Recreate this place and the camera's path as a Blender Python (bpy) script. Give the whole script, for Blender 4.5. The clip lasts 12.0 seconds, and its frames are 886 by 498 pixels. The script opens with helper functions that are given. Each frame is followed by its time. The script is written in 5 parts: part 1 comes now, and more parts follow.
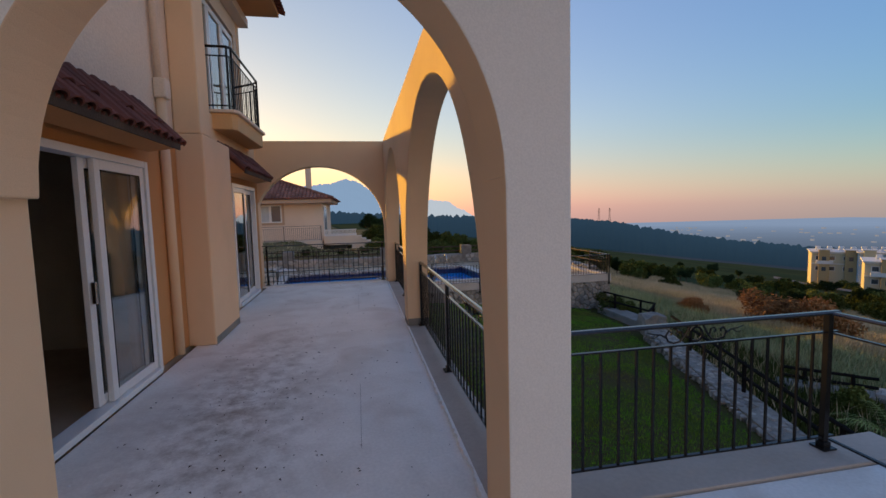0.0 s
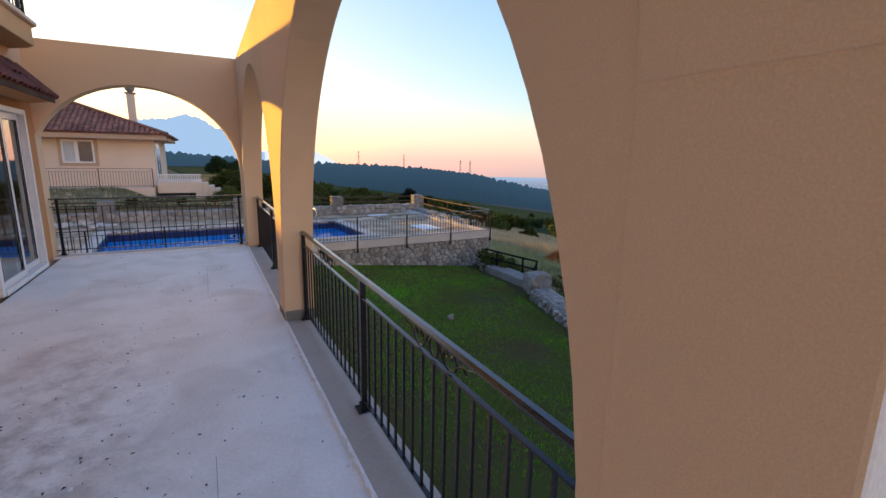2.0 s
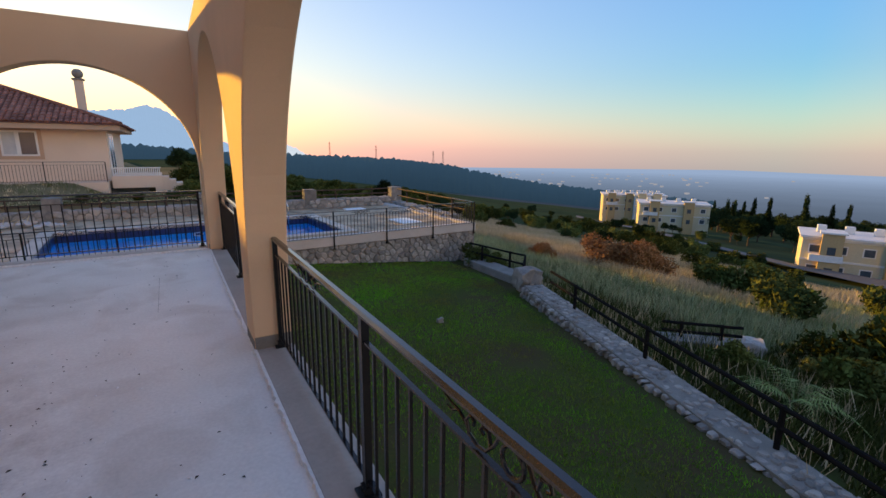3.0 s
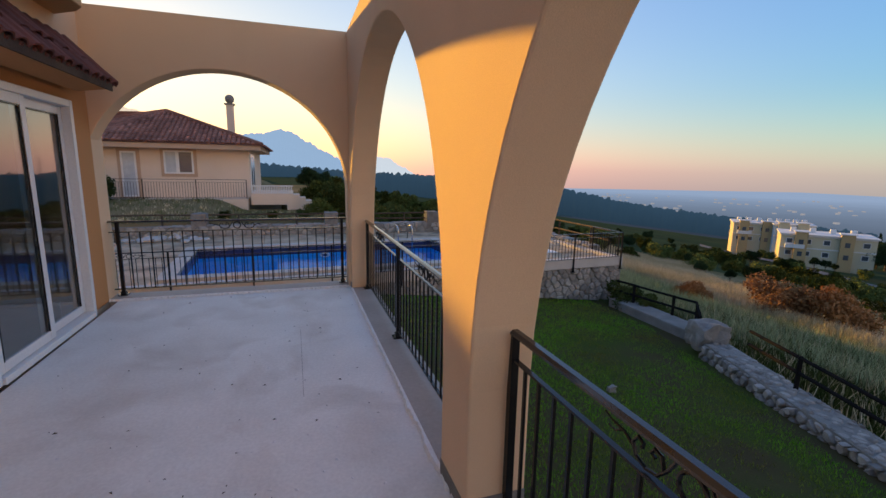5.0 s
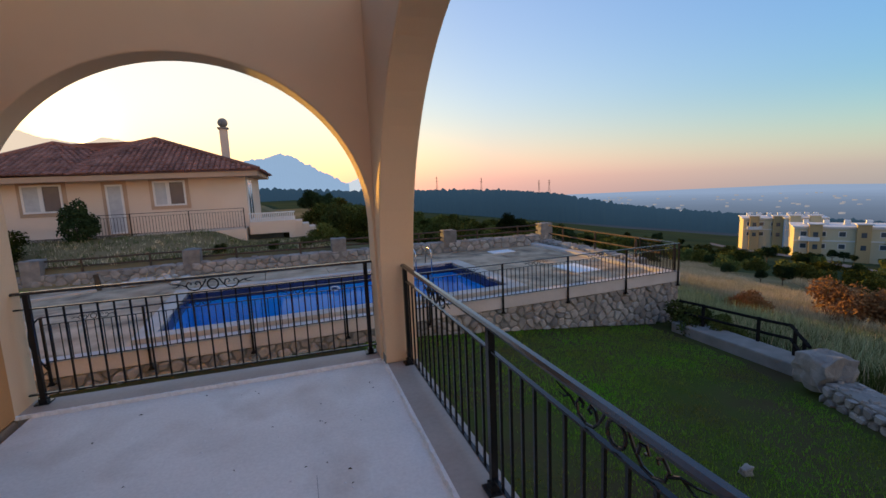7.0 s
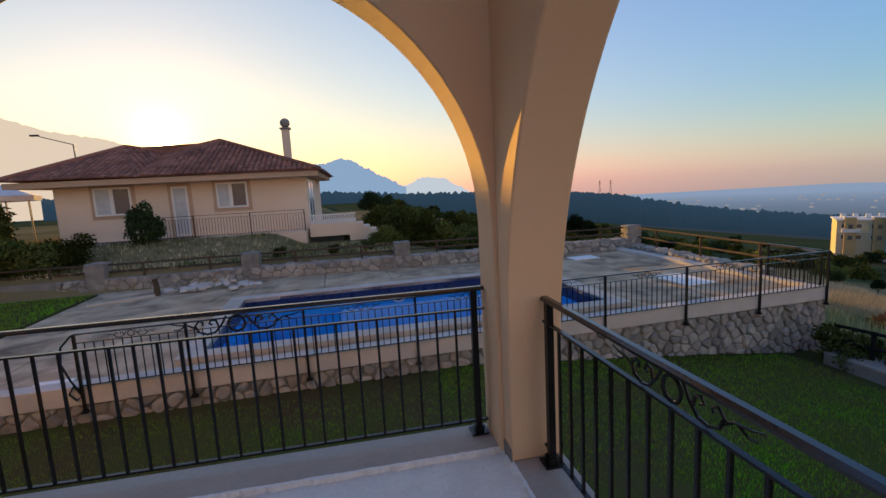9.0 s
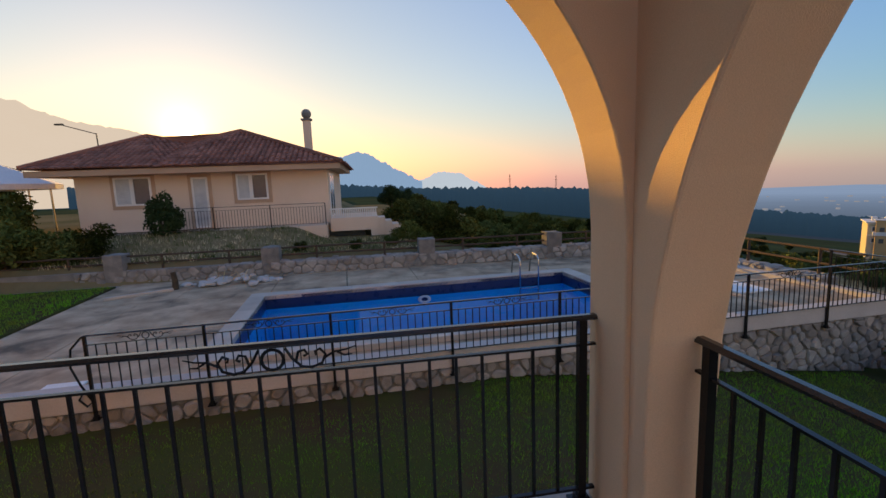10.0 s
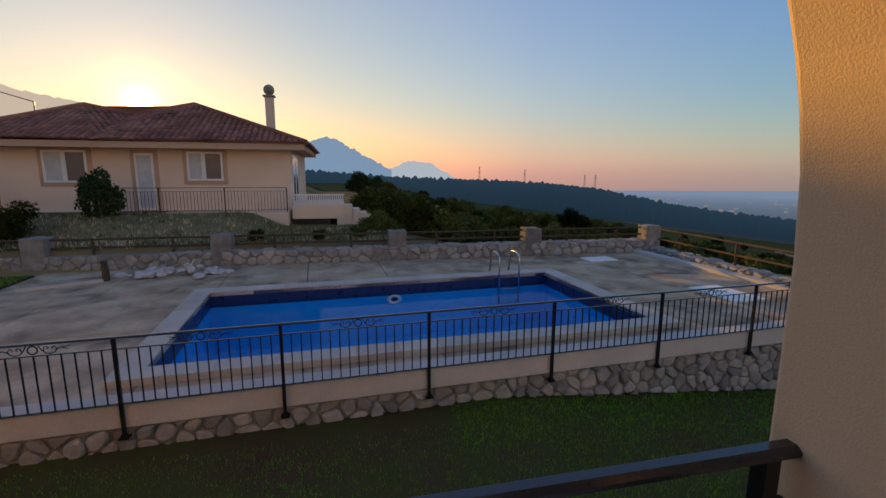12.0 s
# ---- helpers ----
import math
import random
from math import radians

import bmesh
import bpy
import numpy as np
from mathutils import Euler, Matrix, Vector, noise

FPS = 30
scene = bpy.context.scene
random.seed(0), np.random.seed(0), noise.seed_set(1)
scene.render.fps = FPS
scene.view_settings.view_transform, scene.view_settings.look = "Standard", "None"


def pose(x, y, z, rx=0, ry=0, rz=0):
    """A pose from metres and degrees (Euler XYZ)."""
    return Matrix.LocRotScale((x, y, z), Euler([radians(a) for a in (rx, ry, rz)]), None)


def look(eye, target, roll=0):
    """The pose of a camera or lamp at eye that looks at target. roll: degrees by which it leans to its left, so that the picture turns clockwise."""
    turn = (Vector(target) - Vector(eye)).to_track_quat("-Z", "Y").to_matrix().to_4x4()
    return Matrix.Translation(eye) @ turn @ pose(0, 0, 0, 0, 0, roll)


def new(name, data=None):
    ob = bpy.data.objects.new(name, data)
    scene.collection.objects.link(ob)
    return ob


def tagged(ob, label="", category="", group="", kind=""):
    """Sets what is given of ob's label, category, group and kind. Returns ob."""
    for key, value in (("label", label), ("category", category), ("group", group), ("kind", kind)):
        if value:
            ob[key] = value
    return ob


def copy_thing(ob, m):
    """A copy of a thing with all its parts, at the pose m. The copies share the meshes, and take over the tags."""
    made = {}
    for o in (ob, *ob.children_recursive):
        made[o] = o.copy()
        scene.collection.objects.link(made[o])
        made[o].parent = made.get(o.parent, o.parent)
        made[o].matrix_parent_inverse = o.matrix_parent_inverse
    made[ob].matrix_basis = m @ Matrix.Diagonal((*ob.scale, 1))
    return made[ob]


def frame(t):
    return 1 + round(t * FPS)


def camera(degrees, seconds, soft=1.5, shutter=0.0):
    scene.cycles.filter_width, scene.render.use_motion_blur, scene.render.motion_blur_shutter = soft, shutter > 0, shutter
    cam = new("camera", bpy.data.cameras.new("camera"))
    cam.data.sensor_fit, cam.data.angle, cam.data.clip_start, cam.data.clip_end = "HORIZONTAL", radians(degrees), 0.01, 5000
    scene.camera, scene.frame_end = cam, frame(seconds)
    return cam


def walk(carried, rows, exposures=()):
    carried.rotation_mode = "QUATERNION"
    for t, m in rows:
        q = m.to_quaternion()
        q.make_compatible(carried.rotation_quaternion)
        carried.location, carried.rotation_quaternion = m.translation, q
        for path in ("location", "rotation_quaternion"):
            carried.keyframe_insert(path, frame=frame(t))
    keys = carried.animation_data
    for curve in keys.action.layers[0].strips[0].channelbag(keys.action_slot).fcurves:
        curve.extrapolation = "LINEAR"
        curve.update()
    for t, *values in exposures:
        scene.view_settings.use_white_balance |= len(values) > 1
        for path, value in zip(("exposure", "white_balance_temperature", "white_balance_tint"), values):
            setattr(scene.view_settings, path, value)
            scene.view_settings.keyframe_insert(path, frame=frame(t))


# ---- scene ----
cam = camera(88.8, 12.0)
PATH = [
    (0, (0.305, 0.23, 1.606), (0.672, 2.189, 1.436), -1.5),
    (0.5, (0.271, 0.704, 1.629), (0.602, 2.666, 1.428), -0.2),
    (1, (0.202, 1.154, 1.626), (0.84, 3.026, 1.324), 0.5),
    (1.5, (0.222, 1.524, 1.605), (1.042, 3.316, 1.262), 0.7),
    (2, (0.325, 1.948, 1.625), (1.239, 3.683, 1.232), 1.0),
    (2.5, (0.394, 2.398, 1.632), (1.403, 4.07, 1.201), 1.0),
    (3, (0.49, 2.833, 1.581), (1.499, 4.505, 1.151), 0.6),
    (3.5, (0.471, 3.323, 1.601), (1.311, 5.09, 1.188), -0.4),
    (5.5, (0.226, 5.282, 1.582), (0.817, 7.162, 1.24), 1.1),
    (6, (0.274, 5.796, 1.603), (0.83, 7.69, 1.282), 0.7),
    (6.5, (0.272, 6.307, 1.608), (0.884, 8.186, 1.304), -2.2),
    (8.5, (0.353, 8.136, 1.525), (0.855, 10.053, 1.257), -3.3),
    (9, (0.221, 8.523, 1.489), (0.589, 10.47, 1.219), -3.1),
    (9.5, (0.059, 8.89, 1.483), (0.365, 10.847, 1.204), -2.7),
    (10, (-0.023, 9.238, 1.499), (0.28, 11.194, 1.21), -2.2),
    (10.5, (-0.132, 9.558, 1.511), (0.175, 11.511, 1.21), -1.4),
    (11, (-0.2, 9.83, 1.51), (0.109, 11.783, 1.205), -1.15),
    (11.5, (-0.045, 10.154, 1.484), (0.214, 12.112, 1.167), -1.5),
    (12, (0.016, 10.361, 1.458), (0.458, 12.283, 1.124), 0.2),
]
EXPOSURES = [(0, 1.09), (0.5, 1.34), (1, 1.44), (1.5, 1.69), (2.5, 1.86), (3, 1.54), (3.5, 1.38), (5.5, 1.50), (6, 1.60), (6.5, 1.50), (8.5, 1.25), (9.5, 1.20), (10.5, 1.05), (11.5, 0.85), (12, 0.85)]
walk(cam, [(t, look(eye, target, roll)) for t, eye, target, roll in PATH], EXPOSURES)
# light: low sun just above the neighbour's roof, clear sky
SUN_DIR = Vector((-0.337, 0.933, 0.117)).normalized()
SUN_EL = math.asin(SUN_DIR.z)
SUN_ROT = math.atan2(SUN_DIR.x, SUN_DIR.y)
world = bpy.data.worlds.new("world")
scene.world = world
world.use_nodes = True
wt = world.node_tree
wt.nodes.clear()
sky = wt.nodes.new("ShaderNodeTexSky")
sky.sky_type = "NISHITA"
sky.sun_disc = False
sky.sun_elevation, sky.sun_rotation = SUN_EL, SUN_ROT
sky.altitude, sky.air_density, sky.dust_density, sky.ozone_density = 200, 1.7, 0.14, 1.6
wbg = wt.nodes.new("ShaderNodeBackground")
wbg.inputs["Strength"].default_value = 0.135
wout = wt.nodes.new("ShaderNodeOutputWorld")
# the sky's colour turns from warm near the sun to deep blue away from it
wco = wt.nodes.new("ShaderNodeTexCoord")
dot = wt.nodes.new("ShaderNodeVectorMath")
dot.operation = "DOT_PRODUCT"
dot.inputs[1].default_value = SUN_DIR
wt.links.new(wco.outputs["Generated"], dot.inputs[0])


half = wt.nodes.new("ShaderNodeMath")
half.operation = "MULTIPLY_ADD"
half.inputs[1].default_value, half.inputs[2].default_value = 0.5, 0.5
wt.links.new(dot.outputs["Value"], half.inputs[0])


def sky_ramp(stops):
    """Colours by the cosine of the angle from the sun; the last is the rosy belt opposite it."""
    n = wt.nodes.new("ShaderNodeValToRGB")
    wt.links.new(half.outputs[0], n.inputs["Fac"])
    e = n.color_ramp.elements
    for k, (cosine, colour) in enumerate(stops):
        at = 0.5 + 0.5 * cosine
        el = e[k] if k < 2 else e.new(at)
        el.position, el.color = at, (*colour, 1)
    return n


high = sky_ramp([(-0.75, (0.50, 0.42, 0.46)), (0.97, (0.44, 0.39, 0.40)), (0.05, (0.16, 0.36, 0.68)), (0.72, (0.33, 0.36, 0.52))])
low = sky_ramp([(-0.75, (0.56, 0.46, 0.48)), (0.97, (0.50, 0.39, 0.33)), (0.05, (0.30, 0.48, 0.72)), (0.72, (0.34, 0.325, 0.50))])
up = wt.nodes.new("ShaderNodeSeparateXYZ")
wt.links.new(wco.outputs["Generated"], up.inputs[0])
lift = wt.nodes.new("ShaderNodeMapRange")
lift.interpolation_type = "SMOOTHSTEP"
lift.inputs["From Min"].default_value, lift.inputs["From Max"].default_value = -0.02, 0.17
wt.links.new(up.outputs["Z"], lift.inputs["Value"])
air = wt.nodes.new("ShaderNodeMix")
air.data_type = "RGBA"
wt.links.new(lift.outputs[0], air.inputs["Factor"])
wt.links.new(low.outputs["Color"], air.inputs["A"])
wt.links.new(high.outputs["Color"], air.inputs["B"])
twice = wt.nodes.new("ShaderNodeVectorMath")
twice.operation = "SCALE"
twice.inputs["Scale"].default_value = 2.0
wt.links.new(air.outputs["Result"], twice.inputs[0])
tint = wt.nodes.new("ShaderNodeMix")
tint.data_type, tint.blend_type = "RGBA", "MULTIPLY"
tint.inputs["Factor"].default_value = 1.0
richer = wt.nodes.new("ShaderNodeHueSaturation")
richer.inputs["Saturation"].default_value = 0.9
wt.links.new(sky.outputs[0], richer.inputs["Color"])
wt.links.new(richer.outputs[0], tint.inputs["A"])
wt.links.new(twice.outputs[0], tint.inputs["B"])
# blue haze mixed evenly through the air
haze = wt.nodes.new("ShaderNodeMix")
haze.data_type = "RGBA"
haze.inputs["Factor"].default_value = 0.30
haze.inputs["B"].default_value = (0.62, 0.98, 2.3, 1)
wt.links.new(tint.outputs["Result"], haze.inputs["A"])
wt.links.new(haze.outputs["Result"], wbg.inputs["Color"])
# the bright air round the sun
shine = None
for power, strength, colour in ((12000, 22.0, (1.0, 0.80, 0.42)), (900, 1.3, (1.0, 0.52, 0.12)), (60, 0.07, (1.0, 0.52, 0.13))):
    clampn = wt.nodes.new("ShaderNodeMath")
    clampn.operation = "MAXIMUM"
    clampn.inputs[1].default_value = 0.0
    wt.links.new(dot.outputs["Value"], clampn.inputs[0])
    pw = wt.nodes.new("ShaderNodeMath")
    pw.operation = "POWER"
    pw.inputs[1].default_value = power
    wt.links.new(clampn.outputs[0], pw.inputs[0])
    st = wt.nodes.new("ShaderNodeMath")
    st.operation = "MULTIPLY"
    st.inputs[1].default_value = strength
    wt.links.new(pw.outputs[0], st.inputs[0])
    bg = wt.nodes.new("ShaderNodeBackground")
    bg.inputs["Color"].default_value = (*colour, 1)
    wt.links.new(st.outputs[0], bg.inputs["Strength"])
    add = wt.nodes.new("ShaderNodeAddShader")
    wt.links.new((shine or wbg).outputs[0], add.inputs[0])
    wt.links.new(bg.outputs[0], add.inputs[1])
    shine = add
wt.links.new(shine.outputs[0], wout.inputs["Surface"])
sun = new("sun", bpy.data.lights.new("sun", "SUN"))
sun.data.energy, sun.data.angle, sun.data.color = 2.7, radians(0.6), (1.0, 0.52, 0.05)
sun.matrix_world = look((0, 0, 60), Vector((0, 0, 60)) - SUN_DIR)


# ---- materials ----
def mat(name, c1, c2=None, rough=0.8, scale=3.0, fine=60.0, bump=0.15, metal=0.0, spec=0.4, rand=0.0, stain=None, stain_scale=0.7, stain_amt=0.5):
    """A worn surface: two tones at a large scale, grain at a fine one, and a stain of its own colour."""
    m = bpy.data.materials.new(name)
    m.use_nodes = True
    n, l = m.node_tree.nodes, m.node_tree.links
    b = n["Principled BSDF"]
    b.inputs["Metallic"].default_value = metal
    b.inputs["Specular IOR Level"].default_value = spec
    b.inputs["IOR"].default_value = 1.01 if spec < 0.1 else 1.45 if spec > 0.3 else 1.2
    geo = n.new("ShaderNodeNewGeometry")
    big = n.new("ShaderNodeTexNoise")
    big.inputs["Scale"].default_value, big.inputs["Detail"].default_value = scale, 6
    l.new(geo.outputs["Position"], big.inputs["Vector"])
    small = n.new("ShaderNodeTexNoise")
    small.inputs["Scale"].default_value, small.inputs["Detail"].default_value = fine, 4
    l.new(geo.outputs["Position"], small.inputs["Vector"])
    c2 = c2 or tuple(v * 0.8 for v in c1)
    ramp = n.new("ShaderNodeMapRange")
    ramp.inputs["From Min"].default_value, ramp.inputs["From Max"].default_value = 0.3, 0.7
    l.new(big.outputs["Fac"], ramp.inputs["Value"])
    mix = n.new("ShaderNodeMix")
    mix.data_type = "RGBA"
    mix.inputs["A"].default_value, mix.inputs["B"].default_value = (*c1, 1), (*c2, 1)
    l.new(ramp.outputs[0], mix.inputs["Factor"])
    col = mix.outputs["Result"]
    if stain:
        st = n.new("ShaderNodeTexNoise")
        st.inputs["Scale"].default_value, st.inputs["Detail"].default_value, st.inputs["Distortion"].default_value = stain_scale, 9, 0.6
        l.new(geo.outputs["Position"], st.inputs["Vector"])
        sr = n.new("ShaderNodeMapRange")
        sr.inputs["From Min"].default_value, sr.inputs["From Max"].default_value = 0.5, 0.72
        sr.inputs["To Max"].default_value = stain_amt
        l.new(st.outputs["Fac"], sr.inputs["Value"])
        sm = n.new("ShaderNodeMix")
        sm.data_type = "RGBA"
        l.new(sr.outputs[0], sm.inputs["Factor"])
        l.new(col, sm.inputs["A"])
        sm.inputs["B"].default_value = (*stain, 1)
        col = sm.outputs["Result"]
    hsv = n.new("ShaderNodeHueSaturation")
    l.new(col, hsv.inputs["Color"])
    val = n.new("ShaderNodeMapRange")
    val.inputs["To Min"].default_value, val.inputs["To Max"].default_value = 0.86, 1.14
    l.new(small.outputs["Fac"], val.inputs["Value"])
    vout = val.outputs[0]
    if rand:
        oi = n.new("ShaderNodeObjectInfo")
        rr = n.new("ShaderNodeMapRange")
        rr.inputs["To Min"].default_value, rr.inputs["To Max"].default_value = 1 - rand, 1 + rand
        l.new(oi.outputs["Random"], rr.inputs["Value"])
        mul = n.new("ShaderNodeMath")
        mul.operation = "MULTIPLY"
        l.new(vout, mul.inputs[0])
        l.new(rr.outputs[0], mul.inputs[1])
        gi = n.new("ShaderNodeMapRange")
        gi.inputs["To Min"].default_value, gi.inputs["To Max"].default_value = 1 - rand, 1 + rand
        l.new(geo.outputs["Random Per Island"], gi.inputs["Value"])
        mul2 = n.new("ShaderNodeMath")
        mul2.operation = "MULTIPLY"
        l.new(mul.outputs[0], mul2.inputs[0])
        l.new(gi.outputs[0], mul2.inputs[1])
        vout = mul2.outputs[0]
    l.new(vout, hsv.inputs["Value"])
    l.new(hsv.outputs[0], b.inputs["Base Color"])
    rg = n.new("ShaderNodeMapRange")
    rg.inputs["To Min"].default_value, rg.inputs["To Max"].default_value = max(0.03, rough - 0.12), min(1, rough + 0.12)
    l.new(big.outputs["Fac"], rg.inputs["Value"])
    l.new(rg.outputs[0], b.inputs["Roughness"])
    if bump:
        bn = n.new("ShaderNodeBump")
        bn.inputs["Strength"].default_value, bn.inputs["Distance"].default_value = bump, 0.02
        l.new(small.outputs["Fac"], bn.inputs["Height"])
        l.new(bn.outputs[0], b.inputs["Normal"])
    return m


def glass_mat(name, tint=(0.85, 0.9, 0.9), rough=0.02):
    m = bpy.data.materials.new(name)
    m.use_nodes = True
    b = m.node_tree.nodes["Principled BSDF"]
    b.inputs["Base Color"].default_value = (*tint, 1)
    b.inputs["Transmission Weight"].default_value = 1
    b.inputs["Roughness"].default_value = rough
    b.inputs["IOR"].default_value = 1.9
    return m


def haze_glow_mat(name, base, glow, amount):
    """Haze painted in as emission: the far land keeps little of its own colour."""
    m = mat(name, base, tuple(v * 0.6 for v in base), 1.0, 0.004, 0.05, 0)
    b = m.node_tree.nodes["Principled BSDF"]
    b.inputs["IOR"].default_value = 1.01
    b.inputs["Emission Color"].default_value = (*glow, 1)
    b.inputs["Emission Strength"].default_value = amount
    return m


STUCCO = mat("peach_stucco", (0.86, 0.605, 0.38), (0.83, 0.575, 0.355), 0.92, 0.8, 240, 0.2, stain=(0.70, 0.50, 0.31), stain_scale=1.1, stain_amt=0.35)
ORANGE = mat("orange_stucco", (0.60, 0.29, 0.11), (0.54, 0.26, 0.10), 0.92, 0.8, 75, 0.16)
ORANGE_PALE = mat("pale_orange_stucco", (0.70, 0.42, 0.20), (0.64, 0.38, 0.18), 0.92, 0.8, 75, 0.12)
CREAM = mat("cream_stucco", (0.78, 0.63, 0.50), (0.70, 0.56, 0.44), 0.9, 0.5, 40, 0.3)
WHITE_WALL = mat("white_wall_paint", (0.82, 0.76, 0.69), (0.77, 0.71, 0.64), 0.9, 0.9, 110, 0.07, stain=(0.64, 0.60, 0.56), stain_scale=1.1, stain_amt=0.3)
FLOOR = mat("dusty_concrete", (0.88, 0.86, 0.82), (0.78, 0.755, 0.71), 0.6, 1.6, 45, 0.06, stain=(0.52, 0.45, 0.38), stain_scale=1.5, stain_amt=0.5)
# trodden brown dirt along the middle of the terrace
n, l = FLOOR.node_tree.nodes, FLOOR.node_tree.links
fpos = n.new("ShaderNodeNewGeometry")
fmap = n.new("ShaderNodeMapping")
fmap.inputs["Location"].default_value = (0.75 / 0.95, -4.2 / 3.6, 0)
fmap.inputs["Scale"].default_value = (1 / 0.95, 1 / 3.6, 0)
l.new(fpos.outputs["Position"], fmap.inputs["Vector"])
fsp = n.new("ShaderNodeTexGradient")
fsp.gradient_type = "SPHERICAL"
l.new(fmap.outputs[0], fsp.inputs["Vector"])
fno = n.new("ShaderNodeTexNoise")
fno.inputs["Scale"].default_value, fno.inputs["Detail"].default_value, fno.inputs["Roughness"].default_value = 5.5, 10, 0.72
l.new(fpos.outputs["Position"], fno.inputs["Vector"])
framp = n.new("ShaderNodeMapRange")
framp.inputs["From Min"].default_value, framp.inputs["From Max"].default_value = 0.42, 0.74
l.new(fno.outputs["Fac"], framp.inputs["Value"])
fmul = n.new("ShaderNodeMath")
fmul.operation = "MULTIPLY"
l.new(framp.outputs[0], fmul.inputs[0])
l.new(fsp.outputs["Fac"], fmul.inputs[1])
fgain = n.new("ShaderNodeMath")
fgain.operation, fgain.use_clamp = "MULTIPLY", True
fgain.inputs[1].default_value = 1.1
l.new(fmul.outputs[0], fgain.inputs[0])
fmix = n.new("ShaderNodeMix")
fmix.data_type = "RGBA"
fmix.inputs["B"].default_value = (0.24, 0.17, 0.125, 1)
l.new(fgain.outputs[0], fmix.inputs["Factor"])
old = n["Principled BSDF"].inputs["Base Color"].links[0].from_socket
l.new(old, fmix.inputs["A"])
l.new(fmix.outputs["Result"], n["Principled BSDF"].inputs["Base Color"])
STRIP = mat("beige_marble", (0.47, 0.41, 0.36), (0.40, 0.345, 0.30), 0.6, 2.0, 30, 0.06)
PVC = mat("white_pvc", (0.78, 0.78, 0.77), (0.72, 0.72, 0.72), 0.35, 2.0, 90, 0.0)
IRON = mat("black_iron", (0.012, 0.012, 0.013), (0.018, 0.017, 0.017), 0.2, 6.0, 80, 0.03, metal=0.0, spec=0.36)
HANDRAIL = mat("glossy_black_iron", (0.02, 0.02, 0.022), (0.028, 0.026, 0.026), 0.16, 6.0, 80, 0.03, spec=0.9)
DULL_IRON = mat("dull_black_iron", (0.014, 0.014, 0.015), (0.022, 0.02, 0.019), 0.75, 6.0, 80, 0.05, spec=0.08)
TILE = mat("roof_tile", (0.17, 0.06, 0.042), (0.10, 0.038, 0.03), 0.85, 2.0, 40, 0.3, rand=0.25)
ROOF_TILE = mat("faded_roof_tile", (0.34, 0.15, 0.10), (0.22, 0.09, 0.06), 0.85, 0.9, 40, 0.3, rand=0.3)
GLASS = glass_mat("window_glass", (0.82, 0.88, 0.86))
DARK = mat("interior_plaster", (0.66, 0.62, 0.52), (0.60, 0.56, 0.47), 0.9)
INFLOOR = mat("interior_tile", (0.55, 0.42, 0.30), (0.48, 0.36, 0.26), 0.4)
STONE = mat("limestone", (0.37, 0.34, 0.305), (0.23, 0.215, 0.20), 0.92, 5.0, 50, 0.5, rand=0.30)
MORTAR = mat("mortar", (0.29, 0.27, 0.245), (0.20, 0.19, 0.17), 0.95, 3.0, 60, 0.4)
DECK = mat("pool_deck_concrete", (0.64, 0.48, 0.32), (0.34, 0.235, 0.145), 0.9, 1.6, 14, 0.5, stain=(0.13, 0.095, 0.065), stain_scale=1.3, stain_amt=0.9)
COPING = mat("coping_stone", (0.55, 0.49, 0.42), (0.46, 0.40, 0.34), 0.8, 2.0, 40, 0.2, rand=0.08)
KERB = mat("painted_kerb", (0.58, 0.54, 0.51), (0.48, 0.45, 0.42), 0.85, 1.5, 40, 0.15)
POOLTILE = mat("pool_mosaic", (0.01, 0.44, 0.88), (0.01, 0.38, 0.80), 0.3, 3.0, 60, 0.0)
POOLBAND = mat("pool_dark_band", (0.015, 0.03, 0.10), (0.02, 0.04, 0.12), 0.3, 6.0, 60, 0.0)
STEEL = mat("stainless_steel", (0.6, 0.6, 0.6), (0.5, 0.5, 0.5), 0.22, 5.0, 60, 0.0, metal=1.0)
WOOD = mat("weathered_wood", (0.10, 0.065, 0.04), (0.06, 0.04, 0.028), 0.85, 4.0, 60, 0.4)
LAWN = mat("lawn_soil", (0.06, 0.085, 0.02), (0.08, 0.065, 0.034), 0.95, 0.9, 30, 0.6, spec=0.03, stain=(0.075, 0.055, 0.03), stain_scale=0.9, stain_amt=0.9)
FIELD = mat("dry_field", (0.29, 0.22, 0.12), (0.13, 0.12, 0.055), 0.95, 0.09, 6, 0.3, spec=0.03, stain=(0.05, 0.06, 0.02), stain_scale=0.05, stain_amt=0.8)
# the plain's bluish air haze is painted in as emission
FAR_LAND = haze_glow_mat("hazy_plain", (0.03, 0.04, 0.045), (0.28, 0.37, 0.53), 0.3)


def glow_by_distance(m, near, far, least, most):
    """Raises a surface's painted haze emission with its distance from the terrace."""
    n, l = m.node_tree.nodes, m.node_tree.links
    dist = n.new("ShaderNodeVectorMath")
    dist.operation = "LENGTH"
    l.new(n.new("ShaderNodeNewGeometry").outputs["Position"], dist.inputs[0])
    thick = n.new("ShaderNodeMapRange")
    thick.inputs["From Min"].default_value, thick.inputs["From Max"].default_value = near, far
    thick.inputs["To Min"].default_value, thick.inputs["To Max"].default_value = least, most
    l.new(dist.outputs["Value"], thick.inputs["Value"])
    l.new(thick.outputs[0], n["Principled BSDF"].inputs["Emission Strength"])


